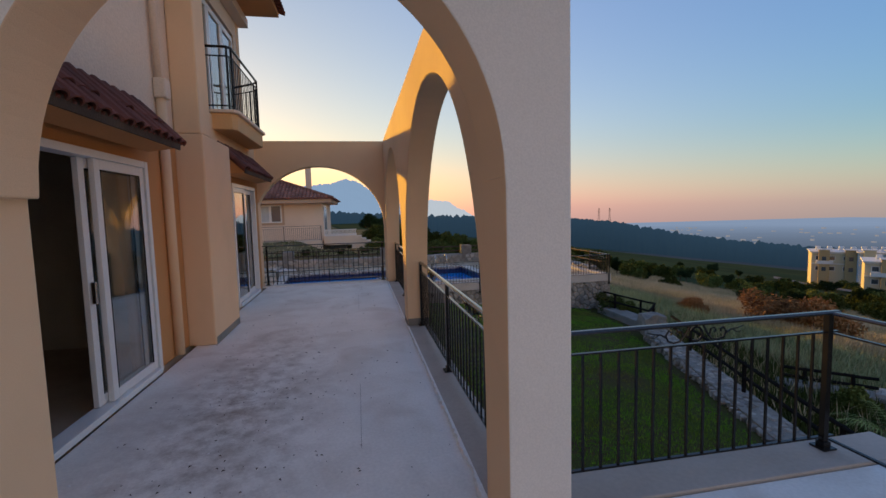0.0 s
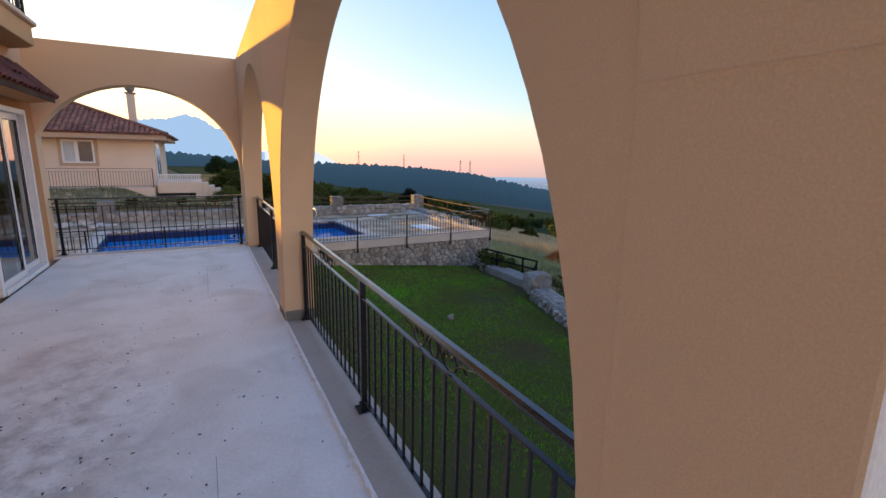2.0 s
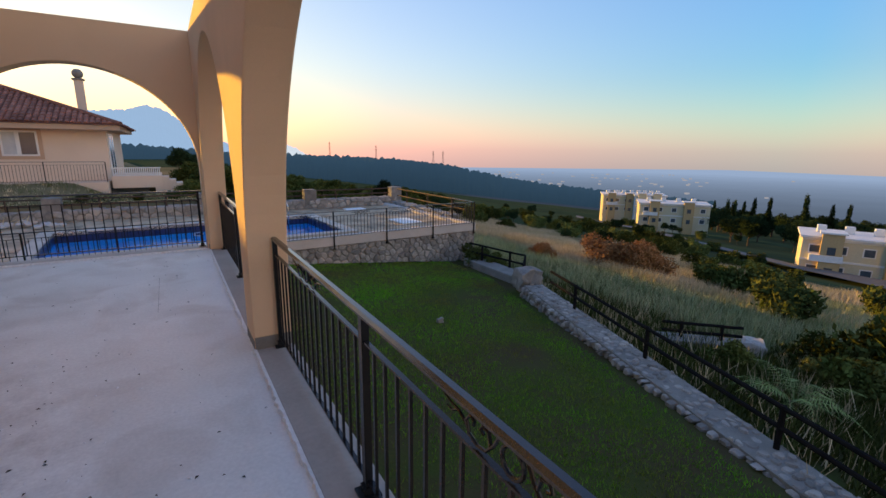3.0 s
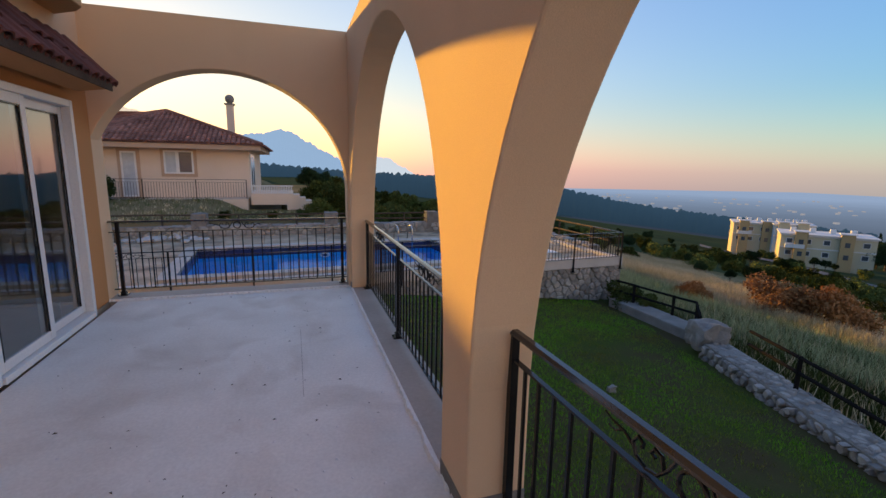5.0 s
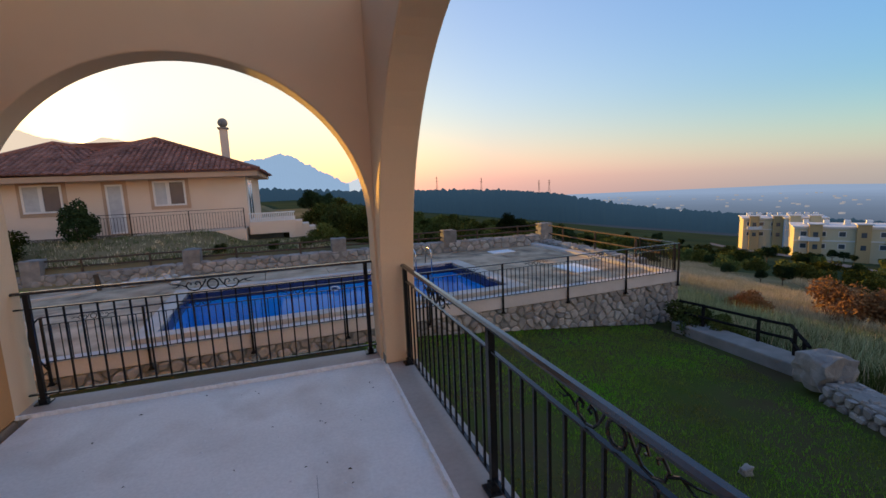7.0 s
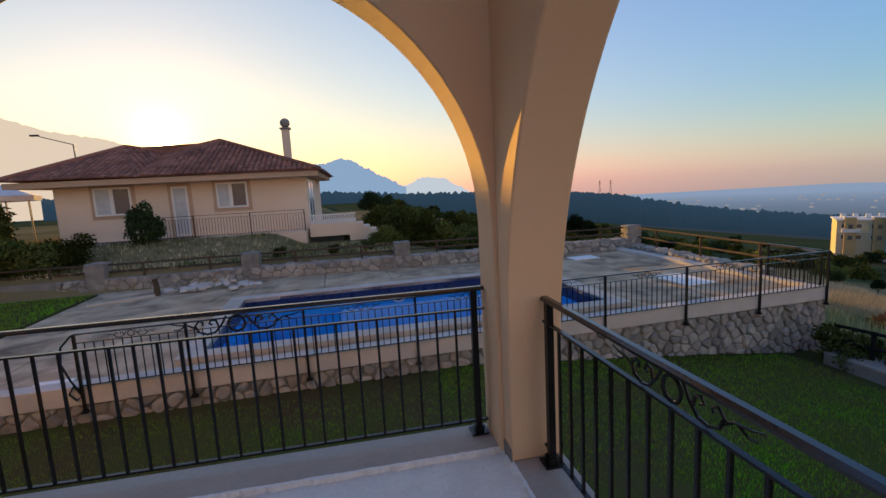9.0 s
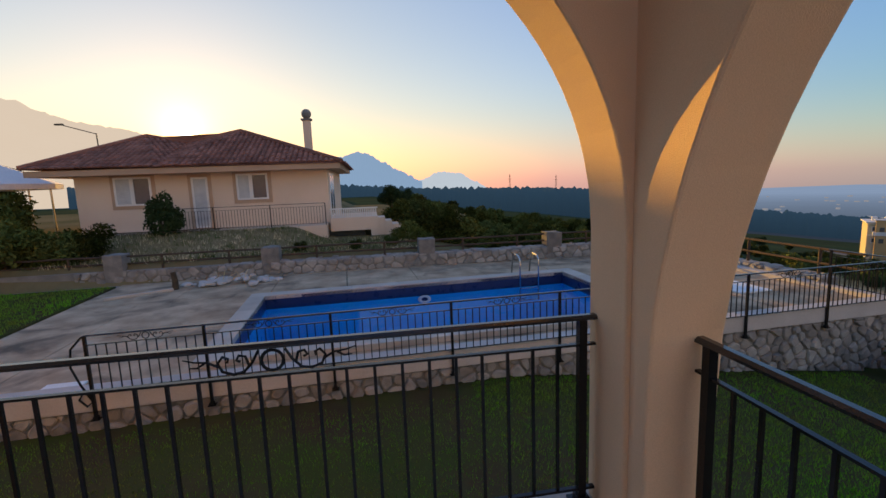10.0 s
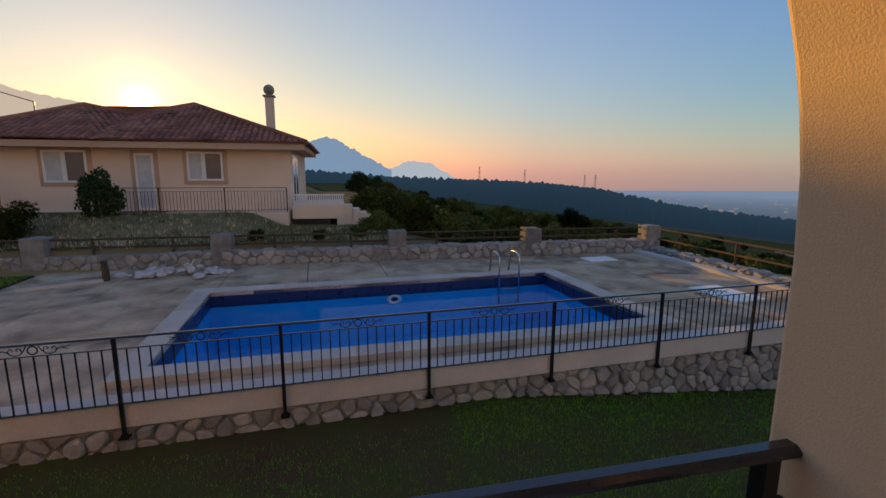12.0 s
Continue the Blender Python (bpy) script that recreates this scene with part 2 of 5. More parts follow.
glow_by_distance(FAR_LAND, 900, 4700, 0.03, 0.36)
SCRUB = mat("dark_scrub", (0.06, 0.085, 0.04), (0.035, 0.052, 0.03), 0.95, 0.06, 2, 0.3, spec=0.03, stain=(0.07, 0.06, 0.03), stain_scale=0.04, stain_amt=0.6)
WHITE_EDGE = mat("white_marble_edge", (0.90, 0.89, 0.88), (0.80, 0.78, 0.76), 0.6, 25, 80, 0.2)
TERRACOTTA = mat("window_surround", (0.54, 0.38, 0.27), (0.49, 0.34, 0.24), 0.9, 1.0, 40, 0.1)

# ---- building helpers ----
def part(name, bm, material, parent=None, label="", bevel=0.0, smooth=False):
    """Links a bmesh as one mesh object under a thing or a part."""
    bmesh.ops.recalc_face_normals(bm, faces=bm.faces)
    me = bpy.data.meshes.new(name)
    bm.to_mesh(me)
    bm.free()
    me.materials.append(material)
    if smooth:
        for p in me.polygons:
            p.use_smooth = True
    ob = new(name, me)
    if parent:
        ob.parent = parent
    if label:
        ob["label"] = label
    if bevel:
        bv = ob.modifiers.new("bevel", "BEVEL")
        bv.width, bv.segments, bv.limit_method, bv.angle_limit = bevel, 2, "ANGLE", radians(40)
    return ob


def shared(name, me, parent, m):
    ob = new(name, me)
    ob.parent = parent
    ob.matrix_local = m
    return ob


def empty(name, label, category, group="", kind=""):
    ob = new(name)
    ob.empty_display_size = 0.1
    return tagged(ob, label, category, group, kind)


def box(x0, x1, y0, y1, z0, z1, bm=None):
    bm = bm or bmesh.new()
    v = [bm.verts.new((x, y, z)) for x in (x0, x1) for y in (y0, y1) for z in (z0, z1)]
    for f in ((0, 1, 3, 2), (4, 6, 7, 5), (0, 4, 5, 1), (2, 3, 7, 6), (0, 2, 6, 4), (1, 5, 7, 3)):
        bm.faces.new([v[i] for i in f])
    return bm


def prism(outline, depth, place, bm=None):
    """Extrudes a convex outline of (u, v) by depth; place maps (u, v, w) to the world."""
    bm = bm or bmesh.new()
    a = [bm.verts.new(place(u, v, 0)) for u, v in outline]
    b = [bm.verts.new(place(u, v, depth)) for u, v in outline]
    bm.faces.new(a)
    bm.faces.new(list(reversed(b)))
    k = len(a)
    for i in range(k):
        bm.faces.new((a[i], b[i], b[(i + 1) % k], a[(i + 1) % k]))
    return bm


def pierced(a, b, top, openings, depth, place, steps=44):
    """A wall from a to b with openings (u0, u1, spring, apex, jamb setback, fullness of each side) that reach the floor; spring equal to apex gives a flat head."""
    cols = [(a, [0.0])]
    for u0, u1, spring, apex, *back in openings:
        near, far = back[1:] or (1.0, 1.0)
        back = [b for b in back[:1] if b]
        if back:
            cols.append((u0 - back[0], [0.0, spring]))
        if spring == apex:
            cols += [(u0, [0.0, spring]), (u1, [0.0, spring])]
            continue
        c, h = (u0 + u1) / 2, (u1 - u0) / 2
        for i in range(steps + 1):
            if i in (1, steps - 1):
                continue
            w = math.pi * (1 - i / steps)
            z = spring + (apex - spring) * max(0.0, math.sin(w)) ** (near if i < steps / 2 else far)
            cols.append((c + h * math.cos(w), [0.0, z] if i == steps or (i == 0 and not back) else [z]))
    cols.append((b, [0.0]))
    starts = {round(o[0] - sum(o[4:5]), 5) for o in openings}
    bm = bmesh.new()
    rows = []
    for u, zs in cols:
        rows.append([(bm.verts.new(place(u, z, 0)), bm.verts.new(place(u, z, depth))) for z in zs + [top]])
    for (u, za), ra, rb in zip(cols, rows, rows[1:]):
        inside = round(u, 5) in starts or (len(za) == 1 and u != a)
        ca = ra[-2:] if inside else ra
        cb = rb[-2:] if inside else rb
        loop = ca + cb[::-1]
        bm.faces.new([v[0] for v in loop])
        bm.faces.new([v[1] for v in loop[::-1]])
        lo_a, lo_b = ca[0], cb[0]
        bm.faces.new((lo_a[0], lo_b[0], lo_b[1], lo_a[1]))
        hi_a, hi_b = ca[-1], cb[-1]
        bm.faces.new((hi_a[0], hi_a[1], hi_b[1], hi_b[0]))
    for r in rows:
        if len(r) == 3:
            bm.faces.new((r[0][0], r[1][0], r[1][1], r[0][1]))
    for r in (rows[0], rows[-1]):
        bm.faces.new((r[0][0], r[1][0], r[1][1], r[0][1]))
    return bm


def tube(points, r, sides=8, bm=None, cap=True, taper=None):
    bm = bm or bmesh.new()
    pts = [Vector(p) for p in points]
    rings, up = [], None
    for i, p in enumerate(pts):
        d = (pts[min(i + 1, len(pts) - 1)] - pts[max(i - 1, 0)]).normalized()
        if up is None:
            up = d.orthogonal().normalized()
        up = (up - d * up.dot(d))
        up = up.normalized() if up.length > 1e-6 else d.orthogonal().normalized()
        side = d.cross(up)
        rr = r if taper is None else r * (1 + (taper - 1) * i / (len(pts) - 1))
        rings.append([bm.verts.new(p + (up * math.cos(a) + side * math.sin(a)) * rr) for a in (math.tau * j / sides for j in range(sides))])
    for q, s in zip(rings, rings[1:]):
        for j in range(sides):
            bm.faces.new((q[j], q[(j + 1) % sides], s[(j + 1) % sides], s[j]))
    if cap:
        bm.faces.new(list(reversed(rings[0])))
        bm.faces.new(rings[-1])
    return bm


# ---- ground: lawn, slope, valley and sea in one sheet ----
def smooth(a, b, x):
    t = min(1, max(0, (x - a) / (b - a)))
    return t * t * (3 - 2 * t)


POOL_A = radians(2.9)
POOL_O = Vector((-3.72, 15.50, 0))


def pool_place(u, v, z=0.0):
    c, s = math.cos(POOL_A), math.sin(POOL_A)
    return Vector((POOL_O.x + u * c - v * s, POOL_O.y + u * s + v * c, z))


def ground_z(x, y):
    d = max(0.0, x - 2.0)
    z = -1.55 - 0.108 * min(d, 8) - 0.20 * max(0, min(d, 70) - 8) - 0.12 * max(0, d - 70)
    z -= 0.02 * max(0, y - 60) + 0.04 * max(0, -y - 10)
    z = max(z, -190)
    plot = (1 - smooth(0.5, 8, x)) * smooth(23.3, 23.9, y) * (1 - smooth(55, 110, y))
    bank = -0.55 + 0.57 * smooth(24.3, 27.5, y) * (1 - smooth(-3.2, -1.6, x))
    z = z * (1 - plot) + bank * plot
    z += 0.10 * noise.noise((x * 0.5, y * 0.5, 0)) * smooth(9, 14, x)
    z += 0.8 * noise.noise((x * 0.05, y * 0.05, 3)) * smooth(14, 40, x)
    if -12.5 < x < 9.2 and 16.4 < y < 22.6:
        z = -3.4
    if x < 0.9 and -5 < y < 10.6 or (x < 2.9 and -5 < y < 2.2):
        z = -3.0
    return z


def axis(lo, hi, step, far):
    inner = list(np.arange(lo, hi + 1e-6, step))
    out, w, p = [], step, hi
    while p < far:
        w *= 1.22
        p += w
        out.append(p)
    low, w, p = [], step, lo
    while p > -far:
        w *= 1.22
        p -= w
        low.append(p)
    return list(reversed(low)) + inner + out


bm = bmesh.new()
gx, gy = axis(-14, 26, 0.5, 4600), axis(-8, 32, 0.5, 4600)
grid = [[bm.verts.new((x, y, ground_z(x, y))) for y in gy] for x in gx]
for p, q in zip(grid, grid[1:]):
    for j in range(len(gy) - 1):
        bm.faces.new((p[j], q[j], q[j + 1], p[j + 1]))
ground = tagged(part("ground", bm, LAWN, smooth=True), "green lawn running into a dry grassy slope down to the valley", "ground", kind="structure")
ground.data.materials.append(FIELD)
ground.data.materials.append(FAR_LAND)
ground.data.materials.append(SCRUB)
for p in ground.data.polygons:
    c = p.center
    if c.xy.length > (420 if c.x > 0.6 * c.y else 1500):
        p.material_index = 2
    elif c.xy.length > 62 and c.y > -20:
        p.material_index = 3
    elif c.x > 9.6 or c.xy.length > 75 or c.y > 23.3:
        p.material_index = 1

# ---- terrace ----
TOP = 3.22
WX = -1.84
terrace = tagged(part("floor", box(-1.75, 1.0, -4, 11.15, -0.30, -0.02), FLOOR), "dusty pale concrete terrace floor with brown stains", "floor", kind="structure")
part("slab_side", box(1.0, 3.6, -4, 2.35, -0.30, -0.02), FLOOR, terrace)
tagged(part("trim", box(0.955, 1.245, 2.40, 11.13, -0.30, 0.0), STRIP, bevel=0.008), "beige marble edging strip under the iron railing", "edging", kind="structure")
tagged(part("trim", box(-1.95, 0.955, 10.84, 11.13, -0.30, 0.0), STRIP, bevel=0.008), "beige marble edging strip under the end arch", "edging", kind="structure")
tagged(part("trim", box(1.245, 3.75, 2.36, 2.66, -0.30, 0.0), STRIP, bevel=0.008), "beige marble edging strip of the wide terrace", "edging", kind="structure")
tagged(part("trim", box(3.40, 3.75, -4, 2.36, -0.30, 0.0), STRIP, bevel=0.008), "beige marble edging strip of the wide terrace", "edging", kind="structure")


def ragged(a, b, across, seed):
    """A broken mortar edge from a to b, of uneven width to the side called across."""
    rnd = random.Random(seed)
    bm = bmesh.new()
    a, b, across = Vector(a), Vector(b), Vector(across)
    k = round((b - a).length / 0.022)
    prev = None
    for i in range(k + 1):
        p = a.lerp(b, i / k)
        w = 0.012 + 0.022 * max(0.0, 0.5 + noise.noise((i * 0.09, seed, 0)) + 0.7 * noise.noise((i * 0.45, seed, 5))) + rnd.uniform(-0.004, 0.006)
        up = Vector((0, 0, 0.004 + rnd.uniform(0, 0.004)))
        row = [bm.verts.new(p + up), bm.verts.new(p + across * w * 0.8 + up * 0.8), bm.verts.new(p + across * (w + 0.004) + Vector((0, 0, -0.021)))]
        if prev:
            bm.faces.new((prev[0], prev[1], row[1], row[0]))
            bm.faces.new((prev[1], prev[2], row[2], row[1]))
        prev = row
    return bm


tagged(part("trim", ragged((0.957, 2.5, 0), (0.957, 10.83, 0), (-1, 0, 0), 1), WHITE_EDGE), "chipped white mortar edge of the marble strip", "edging", kind="structure")
tagged(part("trim", ragged((-1.84, 10.842, 0), (0.957, 10.842, 0), (0, -1, 0), 2), WHITE_EDGE), "chipped white mortar edge of the marble strip", "edging", kind="structure")
for y0, y1 in ((3.3, 4.5), (7.9, 9.3)):
    tagged(part("trim_joint", box(0.268, 0.2705, y0, y1, -0.03, -0.0185), MORTAR), "thin dark joint in the concrete floor", "joint", kind="structure")
for q in ((0.9415, 0.947, 6.48, 6.84), (-1.512, -1.506, 6.32, 7.46), (0.9395, 0.946, 10.68, 10.80)):
    tagged(part("baseboard", box(*q, -0.02, 0.075), MORTAR), "bare grey plaster at the foot of the pier", "skirting", kind="structure")
tagged(part("baseboard", box(0.95, 1.24, 6.468, 6.4745, 0.0, 0.10), MORTAR), "bare grey plaster at the foot of the pier", "skirting", kind="structure")
tagged(part("wall_base_east", box(0.9, 1.23, 2.6, 11.1, -3.2, -0.3), STUCCO), "peach stucco retaining wall below the terrace", "wall", kind="structure")
tagged(part("wall_base_north", box(-2.0, 0.9, 10.9, 11.1, -3.2, -0.3), STUCCO), "peach stucco retaining wall below the terrace", "wall", kind="structure")
tagged(part("wall_base_side", box(1.23, 3.6, 2.3, 2.6, -3.2, -0.3), STUCCO), "peach stucco retaining wall below the terrace", "wall", kind="structure")
tagged(part("wall_base_front", box(3.3, 3.6, -4, 2.3, -3.2, -0.3), STUCCO), "peach stucco retaining wall below the terrace", "wall", kind="structure")

bm = pierced(2.30, 11.10, TOP, [(2.52, 6.475, 0.62, 2.80, 0, 0.88, 1.0), (6.845, 10.69, 0.62, 2.78)], 0.30, lambda u, v, w: (0.945 + w, u, v))
tagged(part("wall_arcade", bm, STUCCO, bevel=0.012), "peach stucco arcade wall with two tall elliptical arches", "wall", kind="structure")
bm = pierced(-2.05, 1.0, TOP - 0.003, [(-1.96, 0.922, 1.28, 2.66)], 0.295, lambda u, v, w: (u, 10.80 + w, v))
tagged(part("wall_end_arch", bm, STUCCO, bevel=0.012), "peach stucco end wall with a round arch", "wall", kind="structure")
bm = pierced(WX + 0.002, 1.247, TOP + 0.003, [(-1.03, 0.941, 1.70, 2.82, 0.045)], 0.36, lambda u, v, w: (u, 2.116 + w, v))
tagged(part("trim_impost", box(0.934, 0.944, 2.13, 2.466, 1.745, 2.05), STUCCO, bevel=0.004), "slight plaster ledge on the arch pier", "ledge", kind="structure")
cross = tagged(part("wall_cross_arch", bm, STUCCO, bevel=0.009), "peach stucco cross wall with a round arch and a white front", "wall", kind="structure")
cross.data.materials.append(WHITE_WALL)
for p in cross.data.polygons:
    if p.normal.y < -0.9:
        p.material_index = 1

# ---- house beside the terrace ----
D1, D2, DH = (3.30, 5.36), (8.55, 10.28), 2.17
bm = pierced(-4.0, 11.15, 3.2, [(*D1, DH, DH), (*D2, DH, DH)], 0.25, lambda u, v, w: (WX - w, u, v - 0.02))
tagged(part("wall_west", bm, STUCCO), "peach stucco house wall with two glazed doors", "wall", kind="structure")
tagged(part("wall_west_upper", box(WX - 0.25, WX, -4, 6.72, 3.18, 5.9), CREAM), "pale stucco upper storey wall of the house", "wall", kind="structure")
bm = pierced(6.72, 11.15, 2.54, [(8.2, 10.7, 2.2, 2.2)], 0.2, lambda u, v, w: (-2.10 - w, u, v + 3.18))
tagged(part("wall_balcony", bm, CREAM), "pale stucco wall behind the balcony with a door opening", "wall", kind="structure")
tagged(part("wall_north", box(-6.2, WX - 0.25, 10.95, 11.15, -3, 5.9), STUCCO), "peach stucco gable wall of the house", "wall", kind="structure")
tagged(part("wall_south", box(-6.2, WX - 0.25, -4.2, -4.0, -0.3, 5.9), STUCCO), "peach stucco rear wall of the house", "wall", kind="structure")
tagged(part("wall_back", box(-6.4, -6.2, -4.2, 11.15, -0.3, 5.9), STUCCO), "peach stucco rear wall of the house", "wall", kind="structure")
tagged(part("wall_room", box(-6.2, WX - 0.25, 6.6, 6.8, -0.02, 2.75), DARK), "plain plastered inner wall", "wall", kind="structure")
tagged(part("floor_inside", box(-6.2, WX, -4, 10.95, -0.3, -0.01), INFLOOR), "brown tiled floor inside the house", "floor", kind="structure")
tagged(part("ceiling", box(-6.2, WX - 0.25, -4, 10.95, 2.75, 3.18), DARK), "plain plastered ceiling of the house", "ceiling", kind="structure")
tagged(part("ceiling_upper", box(-6.4, WX - 0.05, -4.2, 11.2, 5.72, 5.9), CREAM), "plain upper ceiling of the house", "ceiling", kind="structure")
tagged(part("pilaster_lower", box(WX, -1.51, 6.30, 7.48, -0.02, 2.62), STUCCO, bevel=0.02), "peach stucco wall projection beside the door", "pilaster", kind="structure")
tagged(part("pilaster_upper", box(WX + 0.002, -1.53, 6.31, 6.72, 2.62, 5.72), STUCCO, bevel=0.02), "tall peach stucco pilaster", "pilaster", kind="structure")
tagged(part("trim_orange", box(WX, WX + 0.012, 5.36, 6.298, 0, 2.62), ORANGE), "orange painted stucco band beside the door", "trim", kind="structure")
tagged(part("trim_orange", box(WX, WX + 0.012, 3.0, 5.36, 2.18, 2.62), ORANGE), "orange painted stucco band over the door", "trim", kind="structure")
tagged(part("trim_orange", box(WX, WX + 0.012, 10.28, 10.80, 0, 2.62), ORANGE), "orange painted stucco band beside the end arch", "trim", kind="structure")
tagged(part("trim_orange", box(WX, WX + 0.012, 8.0, 10.28, 2.18, 2.62), ORANGE), "orange painted stucco band over the door", "trim", kind="structure")


tagged(part("trim_upper", box(WX, WX + 0.008, -3.9, 6.298, 2.63, 3.178), CREAM), "pale stucco band above the tile canopy", "trim", kind="structure")


def sliding_door(y0, y1, leaves, label, number):
    """White plastic sliding door: frame, sill, and leaves given as (from, to, depth)."""
    d = empty("door_%d" % number, label, "door", kind="structure")
    xa, xb, f = -1.90, -1.765, 0.065
    part("frame_side", box(xa, xb, y0, y0 + f, 0.0, DH), PVC, d, bevel=0.006)
    part("frame_side", box(xa, xb, y1 - f, y1, 0.0, DH), PVC, d, bevel=0.006)
    part("frame_head", box(xa, xb, y0 + f, y1 - f, DH - f, DH), PVC, d, bevel=0.006)
    part("frame_sill", box(xa, xb + 0.02, y0 + f, y1 - f, 0.0, 0.055), PVC, d, bevel=0.006)
    for a, b, x, s in leaves:
        bm = bmesh.new()
        box(x - 0.045, x, a, a + s, 0.06, DH - f, bm)
        box(x - 0.045, x, b - s, b, 0.06, DH - f, bm)
        box(x - 0.045, x, a + s, b - s, DH - f - s, DH - f, bm)
        box(x - 0.045, x, a + s, b - s, 0.06, 0.06 + s, bm)
        leaf = part("leaf", bm, PVC, d, bevel=0.005)
        part("pane", box(x - 0.030, x - 0.014, a + s, b - s, 0.06 + s, DH - f - s), GLASS, leaf, "clear window glass")
        part("gasket", box(x - 0.008, x + 0.001, a + s, a + s + 0.012, 0.06 + s, DH - f - s), IRON, leaf)
        part("gasket", box(x - 0.008, x + 0.001, b - s - 0.012, b - s, 0.06 + s, DH - f - s), IRON, leaf)
        part("gasket", box(x - 0.008, x + 0.001, a + s, b - s, DH - f - s - 0.012, DH - f - s), IRON, leaf)
    return d


door1 = sliding_door(*D1, [(4.42, 5.29, -1.785, 0.085), (4.30, 5.20, -1.84, 0.085)], "white plastic sliding glass door standing half open", 1)
hb = box(-1.835, -1.795, 4.315, 4.345, 0.92, 1.10)
part("door_handle", hb, STEEL, door1, "small grey pull handle", bevel=0.006)
door2 = sliding_door(*D2, [(8.62, 9.46, -1.785, 0.08), (9.40, 10.21, -1.785 - 0.052, 0.08)], "closed white plastic sliding glass door", 2)


def barrel_tile(length, w0, w1, h, t=0.014, n=6):
    """One curved clay tile, from (0, 0, 0) down along +x."""
    bm = bmesh.new()
    rows = []
    for x, w in ((0, w0), (length, w1)):
        o, i = [], []
        for k in range(n + 1):
            a = math.pi * k / n
            o.append(bm.verts.new((x, -math.cos(a) * w / 2, math.sin(a) * h)))
            i.append(bm.verts.new((x, -math.cos(a) * (w / 2 - t), math.sin(a) * (h - t))))
        rows.append((o, i))
    (a, b), (c, d) = rows
    for k in range(n):
        bm.faces.new((a[k], a[k + 1], c[k + 1], c[k]))
        bm.faces.new((b[k + 1], b[k], d[k], d[k + 1]))
        bm.faces.new((c[k], c[k + 1], d[k + 1], d[k]))
    me = bpy.data.meshes.new("tile")
    bmesh.ops.recalc_face_normals(bm, faces=bm.faces)
    bm.to_mesh(me)
    bm.free()
    me.materials.append(TILE)
    return me


TILE_MESH = barrel_tile(0.36, 0.15, 0.17, 0.065)


def canopy(y0, y1, label):
    """Small lean-to roof of clay tiles over a door, with a board under it."""
    c = empty("tile_canopy", label, "canopy", "door canopies")
    x0, z0, x1, z1 = WX, 2.76, -1.47, 2.40
    ang = math.atan2(z0 - z1, x1 - x0)
    bm = prism([(x0, 2.50), (x0, z0 - 0.03), (x1 + 0.01, z1 - 0.03), (x1 + 0.01, z1 - 0.09), (x0 + 0.10, 2.27)], y1 - y0 - 0.1, lambda u, v, w: (u, y0 + 0.05 + w, v))
    part("underside", bm, ORANGE, c, "orange painted underside")
    part("fascia", box(x1 + 0.011, x1 + 0.03, y0 + 0.03, y1 - 0.03, z1 - 0.11, z1 - 0.02), WOOD, c, bevel=0.004)
    n = round((y1 - y0) / 0.165)
    for r in range(2):
        for i in range(n + 1):
            y = y0 + (y1 - y0) * i / n
            dx = 0.20 * r
            j = random.uniform(-0.015, 0.015)
            m = Matrix.Translation((x0 + dx * math.cos(ang) + j, y + random.uniform(-0.006, 0.006), z0 - 0.02 - dx * math.sin(ang) + 0.014 * (1 - r))) @ Matrix.Rotation(ang + random.uniform(-0.03, 0.03), 4, "Y")
            shared("tile", TILE_MESH, c, m)
    for r in range(2):
        for i in range(n):
            y = y0 + (y1 - y0) * (i + 0.5) / n
            dx = 0.20 * r + 0.02
            m = Matrix.Translation((x0 + dx * math.cos(ang), y, z0 + 0.035 - dx * math.sin(ang) - 0.03)) @ Matrix.Rotation(ang, 4, "Y") @ Matrix.Rotation(math.pi, 4, "X")
            shared("tile", TILE_MESH, c, m)
    return c


canopy(2.75, 5.38, "dark red clay tile canopy over a glazed door")
canopy(8.05, 10.40, "dark red clay tile canopy over a glazed door")

# rain pipe on the house wall
pipe = empty("rain_pipe", "peach painted rain pipe with a rain-water head on the wall", "rain pipe")
part("pipe", tube([(-1.78, 5.86, 0.02), (-1.78, 5.86, 2.95)], 0.052, 14), STUCCO, pipe, smooth=True)
part("pipe", tube([(-1.79, 5.86, 3.12), (-1.79, 5.80, 5.6)], 0.035, 14), CREAM, pipe, smooth=True)
part("rain_head", box(WX + 0.01, -1.70, 5.79, 5.95, 2.92, 3.14), CREAM, pipe, bevel=0.02)

# ---- balcony above ----
balcony = empty("balcony", "peach stucco balcony slab with black iron railing on the house", "balcony")
slab = [(-2.099, 7.90), (-1.56, 7.96), (-1.50, 8.06), (-1.50, 10.00), (-1.60, 10.16), (-2.099, 10.52)]
part("slab", prism(slab, 0.25, lambda u, v, w: (u, v, 2.96 + w)), ORANGE_PALE, balcony, bevel=0.01)
lip = [(u + (0.05 if u > -2.05 else 0), v + (0.04 if v > 9.5 else -0.04)) for u, v in slab]
part("lip", prism(lip, 0.05, lambda u, v, w: (u, v, 3.212 + w)), CREAM, balcony, bevel=0.01)
rl = [(-2.08, 8.0), (-1.60, 8.03), (-1.55, 8.10), (-1.55, 9.96), (-1.64, 10.12), (-2.08, 10.44)]
for z, r in ((4.24, 0.022), (4.10, 0.012), (3.34, 0.012)):
    part("rail", tube([(u, v, z) for u, v in rl], r, 8), IRON, balcony)
